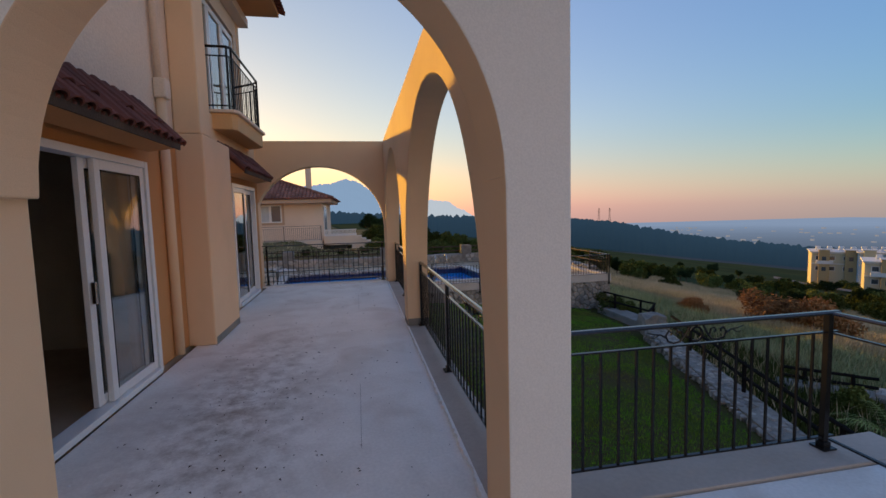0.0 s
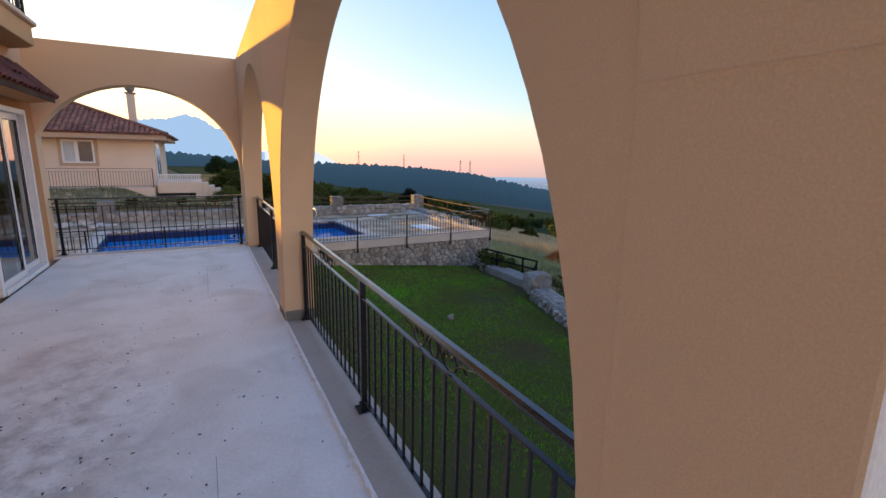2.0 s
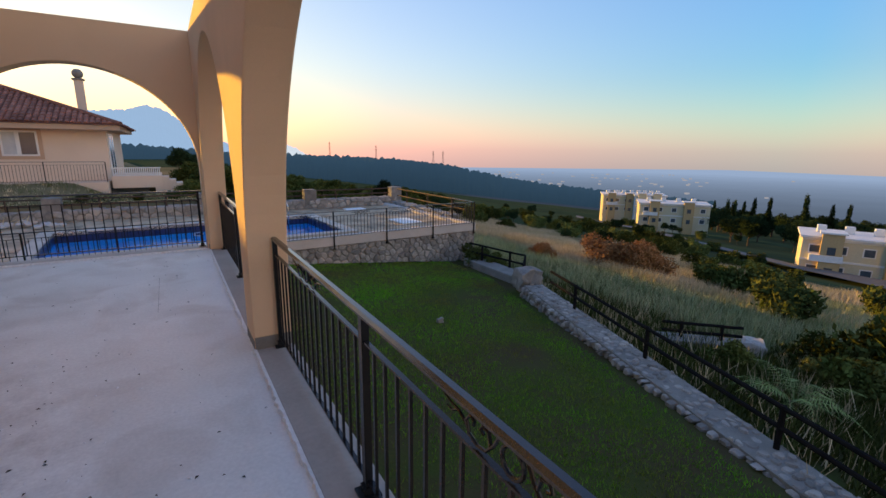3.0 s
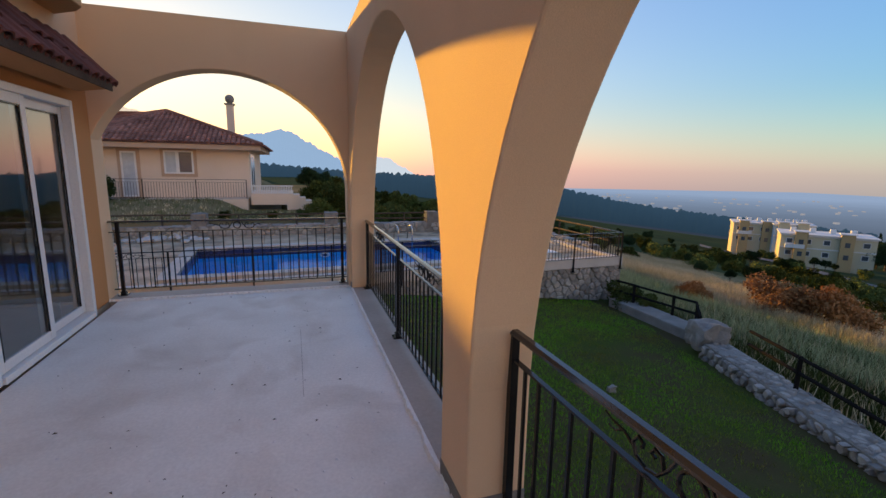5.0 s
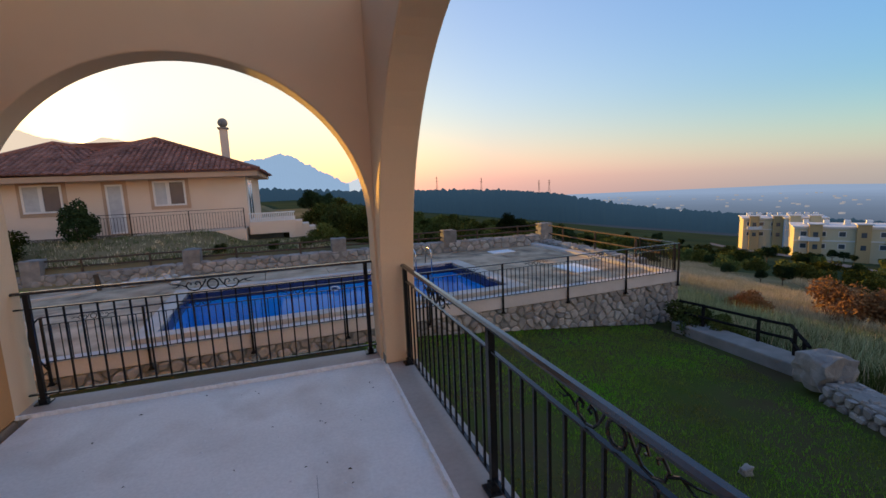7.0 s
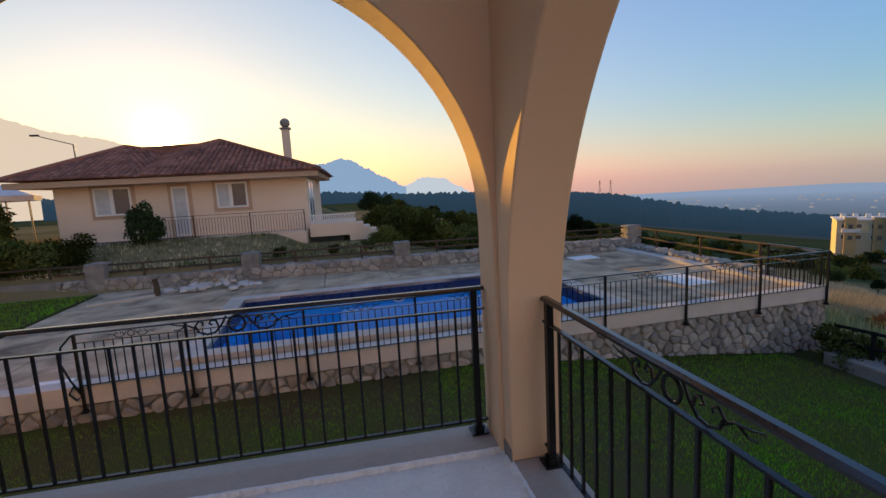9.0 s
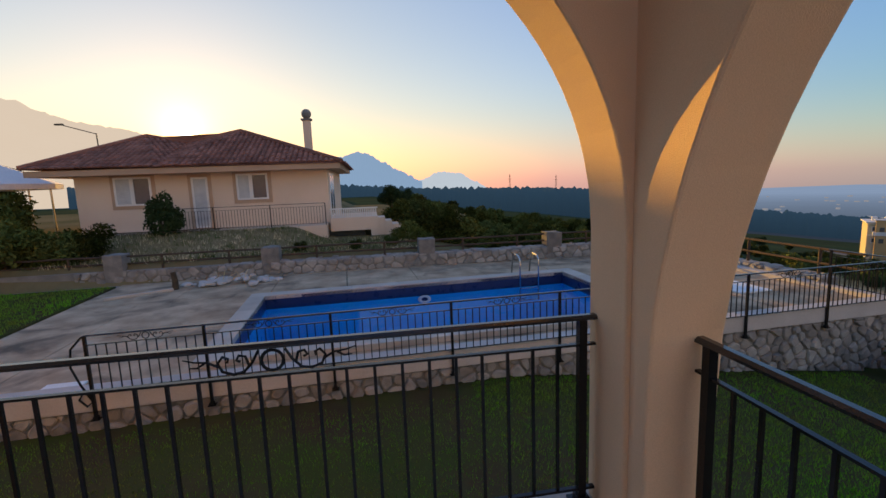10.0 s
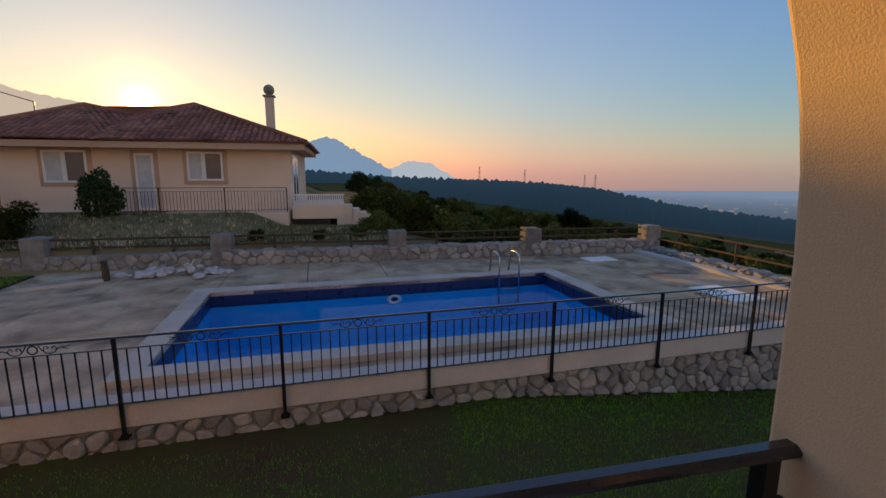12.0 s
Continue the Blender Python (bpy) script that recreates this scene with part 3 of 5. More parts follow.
for (a, b), (c, d) in zip(rl, rl[1:]):
    k = max(2, round(math.dist((a, b), (c, d)) / 0.115))
    for i in range(k):
        s = i / k
        u, v = a + (c - a) * s, b + (d - b) * s
        part("post" if i == 0 else "baluster", tube([(u, v, 3.262), (u, v, 4.24 if i == 0 else 4.10)], 0.02 if i == 0 else 0.008, 6), IRON, balcony)
bdoor = empty("balcony_door", "white plastic balcony door with three glass leaves", "door")
for a, b in ((8.22, 9.03), (9.04, 9.85), (9.86, 10.68)):
    bm = bmesh.new()
    for q in ((a, a + 0.09, 3.22, 5.32), (b - 0.09, b, 3.22, 5.32), (a + 0.09, b - 0.09, 3.22, 3.34), (a + 0.09, b - 0.09, 5.22, 5.32)):
        box(-2.19, -2.12, *q, bm)
    leaf = part("leaf", bm, PVC, bdoor, bevel=0.005)
    part("pane", box(-2.16, -2.145, a + 0.09, b - 0.09, 3.34, 5.22), GLASS, leaf, "clear window glass")
# eaves of the house
roof = empty("roof", "dark red tiled eaves of the house with orange soffit", "roof", kind="structure")
part("soffit", box(-6.4, -1.20, -4.3, 11.0, 5.90, 6.0), ORANGE, roof)
bm = prism([(-1.12, 6.0), (-6.4, 7.6), (-6.4, 6.0)], 15.4, lambda u, v, w: (u, -4.35 + w, v))
part("roof_slope", bm, TILE, roof)
for i in range(46):
    m = Matrix.Translation((-1.42, 4.0 + i * 0.155, 6.07)) @ Matrix.Rotation(0.29, 4, "Y")
    shared("tile", TILE_MESH, roof, m)


# ---- iron railings ----
def spiral(cx, cz, r, start, turns, sign, n=26):
    return [(cx + r * (1 - 0.75 * i / n) * math.cos(start + sign * math.tau * turns * i / n), 0, cz + r * (1 - 0.75 * i / n) * math.sin(start + sign * math.tau * turns * i / n)) for i in range(n + 1)]


def scroll_mesh(z):
    """A ring between two pairs of spirals, with a leaf at each end."""
    bm = bmesh.new()
    tube([(0.042 * math.cos(a), 0, z + 0.042 * math.sin(a)) for a in (math.tau * i / 20 for i in range(21))], 0.007, 6, bm)
    for s in (-1, 1):
        pts = [(s * 0.05, 0, z + 0.045), (s * 0.075, 0, z), (s * 0.11, 0, z - 0.038), (s * 0.15, 0, z - 0.045), (s * 0.19, 0, z - 0.03), (s * 0.205, 0, z + 0.005), (s * 0.185, 0, z + 0.03), (s * 0.165, 0, z + 0.02), (s * 0.17, 0, z + 0.005)]
        tube(pts, 0.006, 6, bm)
        tube([(s * 0.09, 0, z - 0.01), (s * 0.10, 0, z + 0.025), (s * 0.125, 0, z + 0.03), (s * 0.135, 0, z + 0.012), (s * 0.12, 0, z + 0.005)], 0.006, 6, bm)
        tube([(s * 0.20, 0, z - 0.01), (s * 0.24, 0, z + 0.012), (s * 0.29, 0, z + 0.018), (s * 0.33, 0, z + 0.03)], 0.006, 6, bm, taper=0.4)
        tube([(s * 0.25, 0, z + 0.012), (s * 0.28, 0, z - 0.006), (s * 0.31, 0, z - 0.004)], 0.005, 6, bm, taper=0.5)
    bmesh.ops.recalc_face_normals(bm, faces=bm.faces)
    me = bpy.data.meshes.new("scroll")
    bm.to_mesh(me)
    bm.free()
    me.materials.append(IRON)
    return me


def bar_mesh(name, sx, sy, z0, z1):
    bm = box(-sx / 2, sx / 2, -sy / 2, sy / 2, z0, z1)
    bmesh.ops.recalc_face_normals(bm, faces=bm.faces)
    me = bpy.data.meshes.new(name)
    bm.to_mesh(me)
    bm.free()
    me.materials.append(IRON)
    return me


def railing(a, b, z, posts, height=0.90, drop=0.0, low=0.07, gap=0.112, label="", group="terrace railings", scrolls=True, plates=True, second=0.125, over=(0.0, 0.0)):
    """Wrought-iron railing from a to b; posts are distances along it."""
    a, b = Vector((*a, z)), Vector((*b, z))
    length = (b - a).length
    r = empty("railing", label or "black wrought-iron railing with scrollwork under the handrail", "railing", group)
    r.matrix_world = Matrix.Translation(a) @ Matrix.Rotation(math.atan2(b.y - a.y, b.x - a.x), 4, "Z")
    bm = bmesh.new()
    x0, x1 = -over[0], length + over[1]
    prof = [(-0.024, height - 0.014), (0.024, height - 0.014), (0.024, height - 0.004), (0.012, height + 0.006), (-0.012, height + 0.006), (-0.024, height - 0.004)]
    prism(prof, x1 - x0, lambda u, v, w: (x0 + w, u, v), bm)
    part("handrail", bm, HANDRAIL, r)
    part("upper_rail", box(x0, x1, -0.011, 0.011, height - second - 0.010, height - second), IRON, r)
    part("lower_rail", box(x0, x1, -0.011, 0.011, low, low + 0.012), IRON, r)
    post = bar_mesh("post", 0.036, 0.036, -drop, height - 0.01)
    plate = bar_mesh("base_plate", 0.10, 0.10, -drop, -drop + 0.012) if plates else None
    collar = bar_mesh("collar", 0.055, 0.055, 0.0, 0.035) if plates else None
    for p in posts:
        o = shared("post", post, r, Matrix.Translation((p, 0, 0)))
        if plates:
            shared("base_plate", plate, o, Matrix.Identity(4))
            shared("collar", collar, o, Matrix.Translation((0, 0, -drop + 0.012)))
    bal = bar_mesh("baluster", 0.013, 0.013, low + 0.012, height - second - 0.010)
    sc = scroll_mesh(height - 0.07) if scrolls else None
    for p, q in zip(posts, posts[1:]):
        k = max(1, round((q - p) / gap))
        for i in range(1, k):
            shared("baluster", bal, r, Matrix.Translation((p + (q - p) * i / k, 0, 0)))
        if scrolls and q - p > 1.0:
            shared("scroll", sc, r, Matrix.Translation(((p + q) / 2, 0, 0)))
    return r


RX = 1.145
railing((RX, 2.545), (RX, 6.49), 0, [0.03, 2.03, 3.915], over=(0.02, 0.01))
railing((RX, 6.89), (RX, 10.65), 0, [0.03, 1.90, 3.73], over=(0.02, 0.035))
railing((-1.78, 11.04), (0.93, 11.04), 0, [0.03, 2.64], over=(0.10, 0.0))
railing((1.28, 2.56), (3.30, 2.56), 0, [0.03, 1.95], over=(0.02, 0))
railing((3.23, 2.54), (3.23, -2.0), 0, [1.9, 3.9], over=(-0.02, 0))

# ---- pool terrace ----
PD = -1.10
PW = 13.62


def pool_box(u0, u1, v0, v1, z0, z1, bm=None):
    bm = bm or bmesh.new()
    v = [bm.verts.new(pool_place(x, y, z)) for x in (u0, u1) for y in (v0, v1) for z in (z0, z1)]
    for f in ((0, 1, 3, 2), (4, 6, 7, 5), (0, 4, 5, 1), (2, 3, 7, 6), (0, 2, 6, 4), (1, 5, 7, 3)):
        bm.faces.new([v[i] for i in f])
    return bm


PU0, PU1, PV0, PV1 = 1.32, 8.98, 0.95, 4.72
deck = empty("pavement", "stained grey concrete deck round the pool", "pavement", kind="structure")
part("deck_bed", pool_box(-9, PU0 - 0.2, 0.12, 8.2, -1.6, PD - 0.025), MORTAR, deck)
part("deck_bed", pool_box(PU1 + 0.2, PW, 0.12, 8.2, -1.6, PD - 0.025), MORTAR, deck)
for a, b, c, d, nu, nv in ((-9, -3.2, 0.12, 3.28, 2, 1), (-3.2, -1.65, 0.12, 5.4, 1, 1), (-1.65, PU0, 0.12, 5.4, 1, 2), (-3.2, PU0, 5.4, 8.2, 2, 1), (PU1, PW, 0.12, 8.2, 2, 4), (PU0, PU1, 0.12, PV0, 4, 1), (PU0, PU1, PV1, 8.2, 4, 1)):
    for i in range(nu):
        for j in range(nv):
            q = (a + (b - a) * i / nu + 0.01, a + (b - a) * (i + 1) / nu - 0.01, c + (d - c) * j / nv + 0.01, c + (d - c) * (j + 1) / nv - 0.01)
            part("deck_slab", pool_box(*q, -1.5, PD + random.uniform(-0.006, 0.006)), DECK, deck)
tagged(part("kerb", pool_box(-9, PW, -0.06, 0.22, -1.28, PD + 0.10), KERB, bevel=0.015), "off-white painted kerb along the pool terrace", "kerb", kind="structure")
tagged(part("kerb_east", pool_box(PW - 0.26, PW + 0.04, 0.22, 7.2, -1.28, PD + 0.10), KERB, bevel=0.015), "off-white painted kerb along the pool terrace", "kerb", kind="structure")

pool = empty("swimming_pool", "rectangular swimming pool with blue mosaic and stone coping", "swimming pool")
WZ = -1.27
bm = bmesh.new()
pool_box(PU0 - 0.15, PU0, PV0 - 0.15, PV1 + 0.15, -2.9, WZ - 0.12, bm)
pool_box(PU1, PU1 + 0.15, PV0 - 0.15, PV1 + 0.15, -2.9, WZ - 0.12, bm)
pool_box(PU0, PU1, PV0 - 0.15, PV0, -2.9, WZ - 0.12, bm)
pool_box(PU0, PU1, PV1, PV1 + 0.15, -2.9, WZ - 0.12, bm)
pool_box(PU0, PU1, PV0, PV1, -2.95, -2.8, bm)
part("basin", bm, POOLTILE, pool, "bright blue mosaic basin")
bm = bmesh.new()
for q in ((PU0 - 0.15, PU0, PV0 - 0.15, PV1 + 0.15), (PU1, PU1 + 0.15, PV0 - 0.15, PV1 + 0.15), (PU0, PU1, PV0 - 0.15, PV0), (PU0, PU1, PV1, PV1 + 0.15)):
    pool_box(*q, WZ - 0.12, -1.03, bm)
part("tile_band", bm, POOLBAND, pool, "dark blue tile band")
WATER = bpy.data.materials.new("pool_water")
WATER.use_nodes = True
wn, wl = WATER.node_tree.nodes, WATER.node_tree.links
wb = wn["Principled BSDF"]
wb.inputs["Base Color"].default_value = (0.75, 0.9, 1.0, 1)
wb.inputs["Transmission Weight"].default_value = 1.0
wb.inputs["Roughness"].default_value = 0.02
wb.inputs["IOR"].default_value = 1.06
wno = wn.new("ShaderNodeTexNoise")
wno.inputs["Scale"].default_value = 5
wbu = wn.new("ShaderNodeBump")
wbu.inputs["Strength"].default_value, wbu.inputs["Distance"].default_value = 0.12, 0.03
wge = wn.new("ShaderNodeNewGeometry")
wl.new(wge.outputs["Position"], wno.inputs["Vector"])
wl.new(wno.outputs["Fac"], wbu.inputs["Height"])
wl.new(wbu.outputs[0], wb.inputs["Normal"])
bm = bmesh.new()
bm.faces.new([bm.verts.new(pool_place(u, v, WZ)) for u, v in ((PU0, PV0), (PU1, PV0), (PU1, PV1), (PU0, PV1))])
w = part("water", bm, WATER, pool, "still clear water")
w.visible_shadow = False
cw = 0.36
for u0, u1, v0, v1, along in ((PU0 - cw, PU1 + cw, PV0 - cw, PV0, 0), (PU0 - cw, PU1 + cw, PV1, PV1 + cw, 0), (PU0 - cw, PU0, PV0, PV1, 1), (PU1, PU1 + cw, PV0, PV1, 1)):
    span = (v1 - v0) if along else (u1 - u0)
    k = round(span / 0.6)
    for i in range(k):
        s, e = i / k * span + 0.003, (i + 1) / k * span - 0.003
        q = (u0, u1, v0 + s, v0 + e) if along else (u0 + s, u0 + e, v0, v1)
        part("coping_slab", pool_box(*q, PD + 0.002, -1.0), COPING, pool)
lamp = empty("pool_lamp", "round white underwater pool lamp on the pool wall", "pool lamp")
c = pool_place(5.15, PV1 - 0.02, -1.52)
part("lens", tube([c, c + Vector((0, -0.03, 0))], 0.085, 20), POOLBAND, lamp, "dark glass lens")
ring = [c + Vector((0.125 * math.cos(a), -0.03, 0.125 * math.sin(a))) for a in (math.tau * i / 24 for i in range(25))]
part("bezel", tube(ring, 0.045, 8, cap=False), PVC, lamp, "white plastic ring")
ladder = empty("pool_ladder", "stainless steel pool ladder with two curved handrails", "ladder")
for u in (7.72, 8.24):
    pts = [pool_place(u, PV1 - 0.09, -2.0)] + [pool_place(u, PV1 + 0.19 - 0.28 * math.cos(a), -0.62 + 0.14 * math.sin(a)) for a in (math.pi * i / 10 for i in range(9))] + [pool_place(u, PV1 + 0.55, PD)]
    part("handrail", tube(pts, 0.021, 10), STEEL, ladder, smooth=True)
for z in (-1.42, -1.70, -1.97):
    part("rung", tube([pool_place(7.72, PV1 - 0.09, z), pool_place(8.24, PV1 - 0.09, z)], 0.018, 8), STEEL, ladder)

pa, pb = pool_place(0, -0.085), pool_place(PW - 0.1, -0.085)
pposts = [0.0, 1.40, 3.04, 4.78, 6.52, 8.27, 10.02, 11.77, 13.52]
railing(pa.xy, pb.xy, PD - 0.04, pposts, height=0.90, drop=0.24, low=0.15, label="black wrought-iron railing with scrollwork along the pool kerb", group="pool railings")
curl = empty("rail_scroll", "black iron scroll closing the end of the pool railing", "railing scroll")
cpts = [(0, -0.28), (-0.10, -0.22), (-0.16, -0.32), (-0.08, -0.42), (-0.01, -0.36), (-0.12, -0.12), (-0.2, 0.12), (-0.17, 0.36), (-0.04, 0.50), (0.0, 0.52)]
part("scroll", tube([pool_place(u, -0.085, PD + 0.33 + v) for u, v in cpts], 0.014, 8), IRON, curl)
pc = pool_place(PW - 0.1, 0.06)
pd = pool_place(PW - 0.1, 1.3)
railing(pc.xy, pd.xy, PD - 0.04, [0.0, 1.2], height=0.90, drop=0.0, low=0.15, label="short black iron railing at the corner of the pool terrace", group="pool railings", scrolls=False)

# ---- stone walls ----
def clip(poly, p, n):
    """Keeps the side of poly where (q - p) . n <= 0."""
    out = []
    for i, a in enumerate(poly):
        b = poly[(i + 1) % len(poly)]
        da, db = (a - p).dot(n), (b - p).dot(n)
        if da <= 0:
            out.append(a)
        if da * db < 0:
            out.append(a + (b - a) * (da / (da - db)))
    return out


def stones(parent, length, height, place, su=0.30, sv=0.22, proud=0.045, lowest=0.0, seed=1, keep=None):
    """Irregular stones over a face of that length and height; place maps (u, v, out) to the world. One object a stone."""
    rnd = random.Random(seed)
    nu, nv = max(1, round(length / su)), max(1, round(height / sv))
    pts = {}
    for i in range(-1, nu + 1):
        for j in range(-1, nv + 1):
            pts[i, j] = Vector(((i + 0.5 + rnd.uniform(-0.42, 0.42) + 0.5 * (j % 2)) * length / nu, (j + 0.5 + rnd.uniform(-0.36, 0.36)) * height / nv))
    for (i, j), p in pts.items():
        poly = [Vector(q) for q in ((0, lowest), (length, lowest), (length, height), (0, height))]
        for a in (-2, -1, 0, 1, 2):
            for b in (-2, -1, 0, 1, 2):
                q = pts.get((i + a, j + b))
                if q is not None and (a or b):
                    poly = clip(poly, (p + q) / 2, (q - p).normalized())
                    if len(poly) < 3:
                        break
            if len(poly) < 3:
                break
        if len(poly) < 3:
            continue
        c = sum(poly, Vector((0, 0))) / len(poly)
        size = min((v - c).length for v in poly)
        if size < 0.03 or (keep and not keep(c)):
            continue
        # worn corners
        cut = rnd.uniform(0.18, 0.30)
        poly = [p for a, b in zip(poly, poly[1:] + poly[:1]) if (b - a).length > 0.015 for p in (a.lerp(b, cut), a.lerp(b, 1 - cut))]
        if len(poly) < 5:
            continue
        g = max(0.5, 1 - rnd.uniform(0.004, 0.016) / size)
        d = proud * rnd.uniform(0.4, 1.4)
        me = bpy.data.meshes.new("stone")
        vs, fs, k = [], [], len(poly)
        for s, o in ((g, -0.03), (g * 0.97, d * 0.5), (g * 0.72, d)):
            vs += [tuple(place(*(c + (v - c) * s * rnd.uniform(0.96, 1.02)), o * rnd.uniform(0.85, 1.1))) for v in poly]
        for r in (0, k):
            fs += [(r + m, r + (m + 1) % k, r + k + (m + 1) % k, r + k + m) for m in range(k)]
        fs.append(tuple(range(2 * k, 3 * k)))
        me.from_pydata(vs, [], fs)
        me.materials.append(STONE)
        new("stone", me).parent = parent


# wall under the pool terrace
pool_wall = tagged(part("wall_pool", pool_box(-9, PW, 0.0, 0.3, -3.3, -1.28), MORTAR), "grey limestone rubble wall below the pool terrace", "wall", kind="structure")
stones(pool_wall, PW + 4.0, 1.35, lambda u, v, o: pool_place(u - 4.0, -o, -2.63 + v), 0.24, 0.18, 0.05, seed=3, keep=lambda c: -2.63 + c.y > -1.75 - 0.108 * max(0, c.x - 9.2))
pool_wall_east = tagged(part("wall_pool_east", pool_box(PW - 0.3, PW, 0.3, 8.2, -3.3, -1.28), MORTAR), "grey limestone rubble wall below the pool terrace", "wall", kind="structure")

# rear wall behind the pool, with piers and rails
def rear_y(x):
    return 23.42 - 0.03 * (x - 2)


rear = empty("wall_rear", "low grey limestone wall behind the pool with stone piers", "wall", kind="structure")
bm = bmesh.new()
prism([(-15.0, rear_y(-15)), (10.3, rear_y(10.3)), (10.3, rear_y(10.3) + 0.45), (-15.0, rear_y(-15) + 0.45)], 2.0, lambda u, v, w: (u, v, -2.72 + w), bm)
part("core", bm, MORTAR, rear)
stones(rear, 19.0, 0.42, lambda u, v, o: Vector((-8.7 + u, rear_y(-8.7 + u) - o, -1.12 + v)), 0.34, 0.2, 0.05, seed=5)
stones(rear, 19.0, 0.42, lambda u, v, o: Vector((-8.7 + u, rear_y(-8.7 + u) + v + 0.01, -0.72 + o * 0.8)), 0.5, 0.3, 0.05, seed=6, keep=lambda c: c.x > 4)
for x in (-7.6, -3.15, 1.66, 5.88, 10.05):
    y = rear_y(x)
    bm = box(x - 0.26, x + 0.26, y - 0.03, y + 0.47, -1.1, -0.24)
    bmesh.ops.subdivide_edges(bm, edges=bm.edges[:], cuts=3, use_grid_fill=True)
    for v in bm.verts:
        v.co += 0.03 * noise.noise_vector(v.co * 4)
    tagged(part("stone_pier", bm, STONE, bevel=0.02), "rough limestone pier on the wall behind the pool", "pier", "stone piers")


def bar_fence(a, b, z, heights, posts, label, mat_=WOOD, r=0.03):
    """Plain rails on short posts."""
    f = empty("rail_fence", label, "fence", "rail fences")
    a, b = Vector(a), Vector(b)
    for h in heights:
        k = 6
        pts = [a + (b - a) * i / k + Vector((0, 0, (z if not callable(z) else z) + h + random.uniform(-0.008, 0.008))) for i in range(k + 1)]
        part("rail", tube(pts, r, 8), mat_, f)
    for i in range(posts):
        p = a + (b - a) * (i + 0.5) / posts + Vector((0, 0, z))
        part("post", tube([p, p + Vector((0, 0, max(heights) + 0.03))], r * 1.15, 8), mat_, f)
    return f


for x0, x1 in ((-12.0, -7.9), (-7.3, -3.45), (-2.85, 1.38), (1.95, 5.6), (6.2, 9.75)):
    bar_fence((x0, rear_y(x0) + 0.22, 0), (x1, rear_y(x1) + 0.22, 0), -0.75, (0.22, 0.44), 2, "dark weathered rail fence between stone piers")
# east side of the pool terrace
east = empty("wall_east", "low rubble parapet on the far side of the pool terrace", "wall", kind="structure")
part("core", box(9.75, 10.15, 17.6, 22.9, -3.0, -0.92), MORTAR, east)
stones(east, 5.3, 0.34, lambda u, v, o: Vector((9.75 - o, 17.6 + u, -1.12 + v * 0.7)), 0.34, 0.2, 0.05, seed=8)
stones(east, 5.3, 0.4, lambda u, v, o: Vector((9.75 + v, 17.6 + u, -0.92 + o)), 0.4, 0.3, 0.06, seed=9)
bar_fence((9.95, 16.9, 0), (9.95, 22.8, 0), -0.92, (0.30, 0.62), 3, "dark weathered rail fence on the rubble parapet")

# garden wall beside the lawn
ga, gb = Vector((4.35, 0.6, 0)), Vector((8.05, 11.6, 0))
gd = (gb - ga).normalized()
gn = Vector((gd.y, -gd.x, 0))
GL = (gb - ga).length


def gw(u, v, z):
    return ga + gd * u + gn * v + Vector((0, 0, z))


garden = empty("wall_garden", "broad rubble garden wall along the lawn", "wall", kind="structure")
bm = bmesh.new()
v8 = [bm.verts.new(gw(u, v, z)) for u in (0, GL) for v in (0.2, 0.72) for z in (-3.6, -1.90)]
for f in ((0, 1, 3, 2), (4, 6, 7, 5), (0, 4, 5, 1), (2, 3, 7, 6), (0, 2, 6, 4), (1, 5, 7, 3)):
    bm.faces.new([v8[i] for i in f])
part("core", bm, MORTAR, garden)
stones(garden, GL, 0.5, lambda u, v, o: gw(u, 0.2 - o, -2.42 + v), 0.18, 0.15, 0.08, seed=11)
stones(garden, GL, 0.52, lambda u, v, o: gw(u, 0.2 + v, -1.92 + o * 0.8), 0.15, 0.13, 0.05, seed=12)
bm = box(-0.30, 0.30, -0.28, 0.28, 0, 0.56)
bmesh.ops.subdivide_edges(bm, edges=bm.edges[:], cuts=4, use_grid_fill=True)
for v in bm.verts:
    v.co += 0.11 * noise.noise_vector(v.co * 4.5 + Vector((7, 0, 0)))
pier = tagged(part("stone_pier", bm, STONE, bevel=0.02), "rough pale limestone pier at the end of the garden wall", "pier", "stone piers")
pier.matrix_world = Matrix.Translation((8.55, 11.75, -2.1)) @ Matrix.Rotation(-0.3, 4, "Z")
a, b = gw(1.0, 0.62, 0), gw(GL - 0.7, 0.62, 0)
bar_fence(a, b, -1.92, (0.30, 0.56), 4, "black iron rail fence on the garden wall", DULL_IRON, 0.032)
bar_fence((8.7, 12.1, 0), (9.55, 13.0, 0), -2.05, (0.22, 0.50), 2, "black iron rail fence by the steps", DULL_IRON, 0.032)
bar_fence((9.55, 13.0, 0), (9.15, 15.4, 0), -2.05, (0.22, 0.50), 2, "black iron rail fence by the steps", DULL_IRON, 0.032)
tagged(part("wall_steps", box(8.9, 9.5, 12.2, 15.4, -3.2, -2.05), MORTAR, bevel=0.03), "low cement wall between lawn and slope", "wall", kind="structure")
lower = tagged(part("wall_lower", box(-0.85, 0.85, -0.22, 0.22, -1.4, 0), MORTAR, bevel=0.03), "low cement wall on the slope", "wall", kind="structure")
lower.matrix_world = Matrix.Translation((9.55, 7.55, -2.17)) @ Matrix.Rotation(-0.79, 4, "Z")
stub = copy_thing(pier, Matrix.Translation((10.2, 6.9, -2.5)) @ Matrix.Rotation(0.6, 4, "Z") @ Matrix.Scale(0.72, 4))
bar_fence((9.02, 8.08, 0), (10.08, 7.02, 0), -2.17, (0.12, 0.30), 2, "black iron rail fence on the slope", DULL_IRON, 0.032)

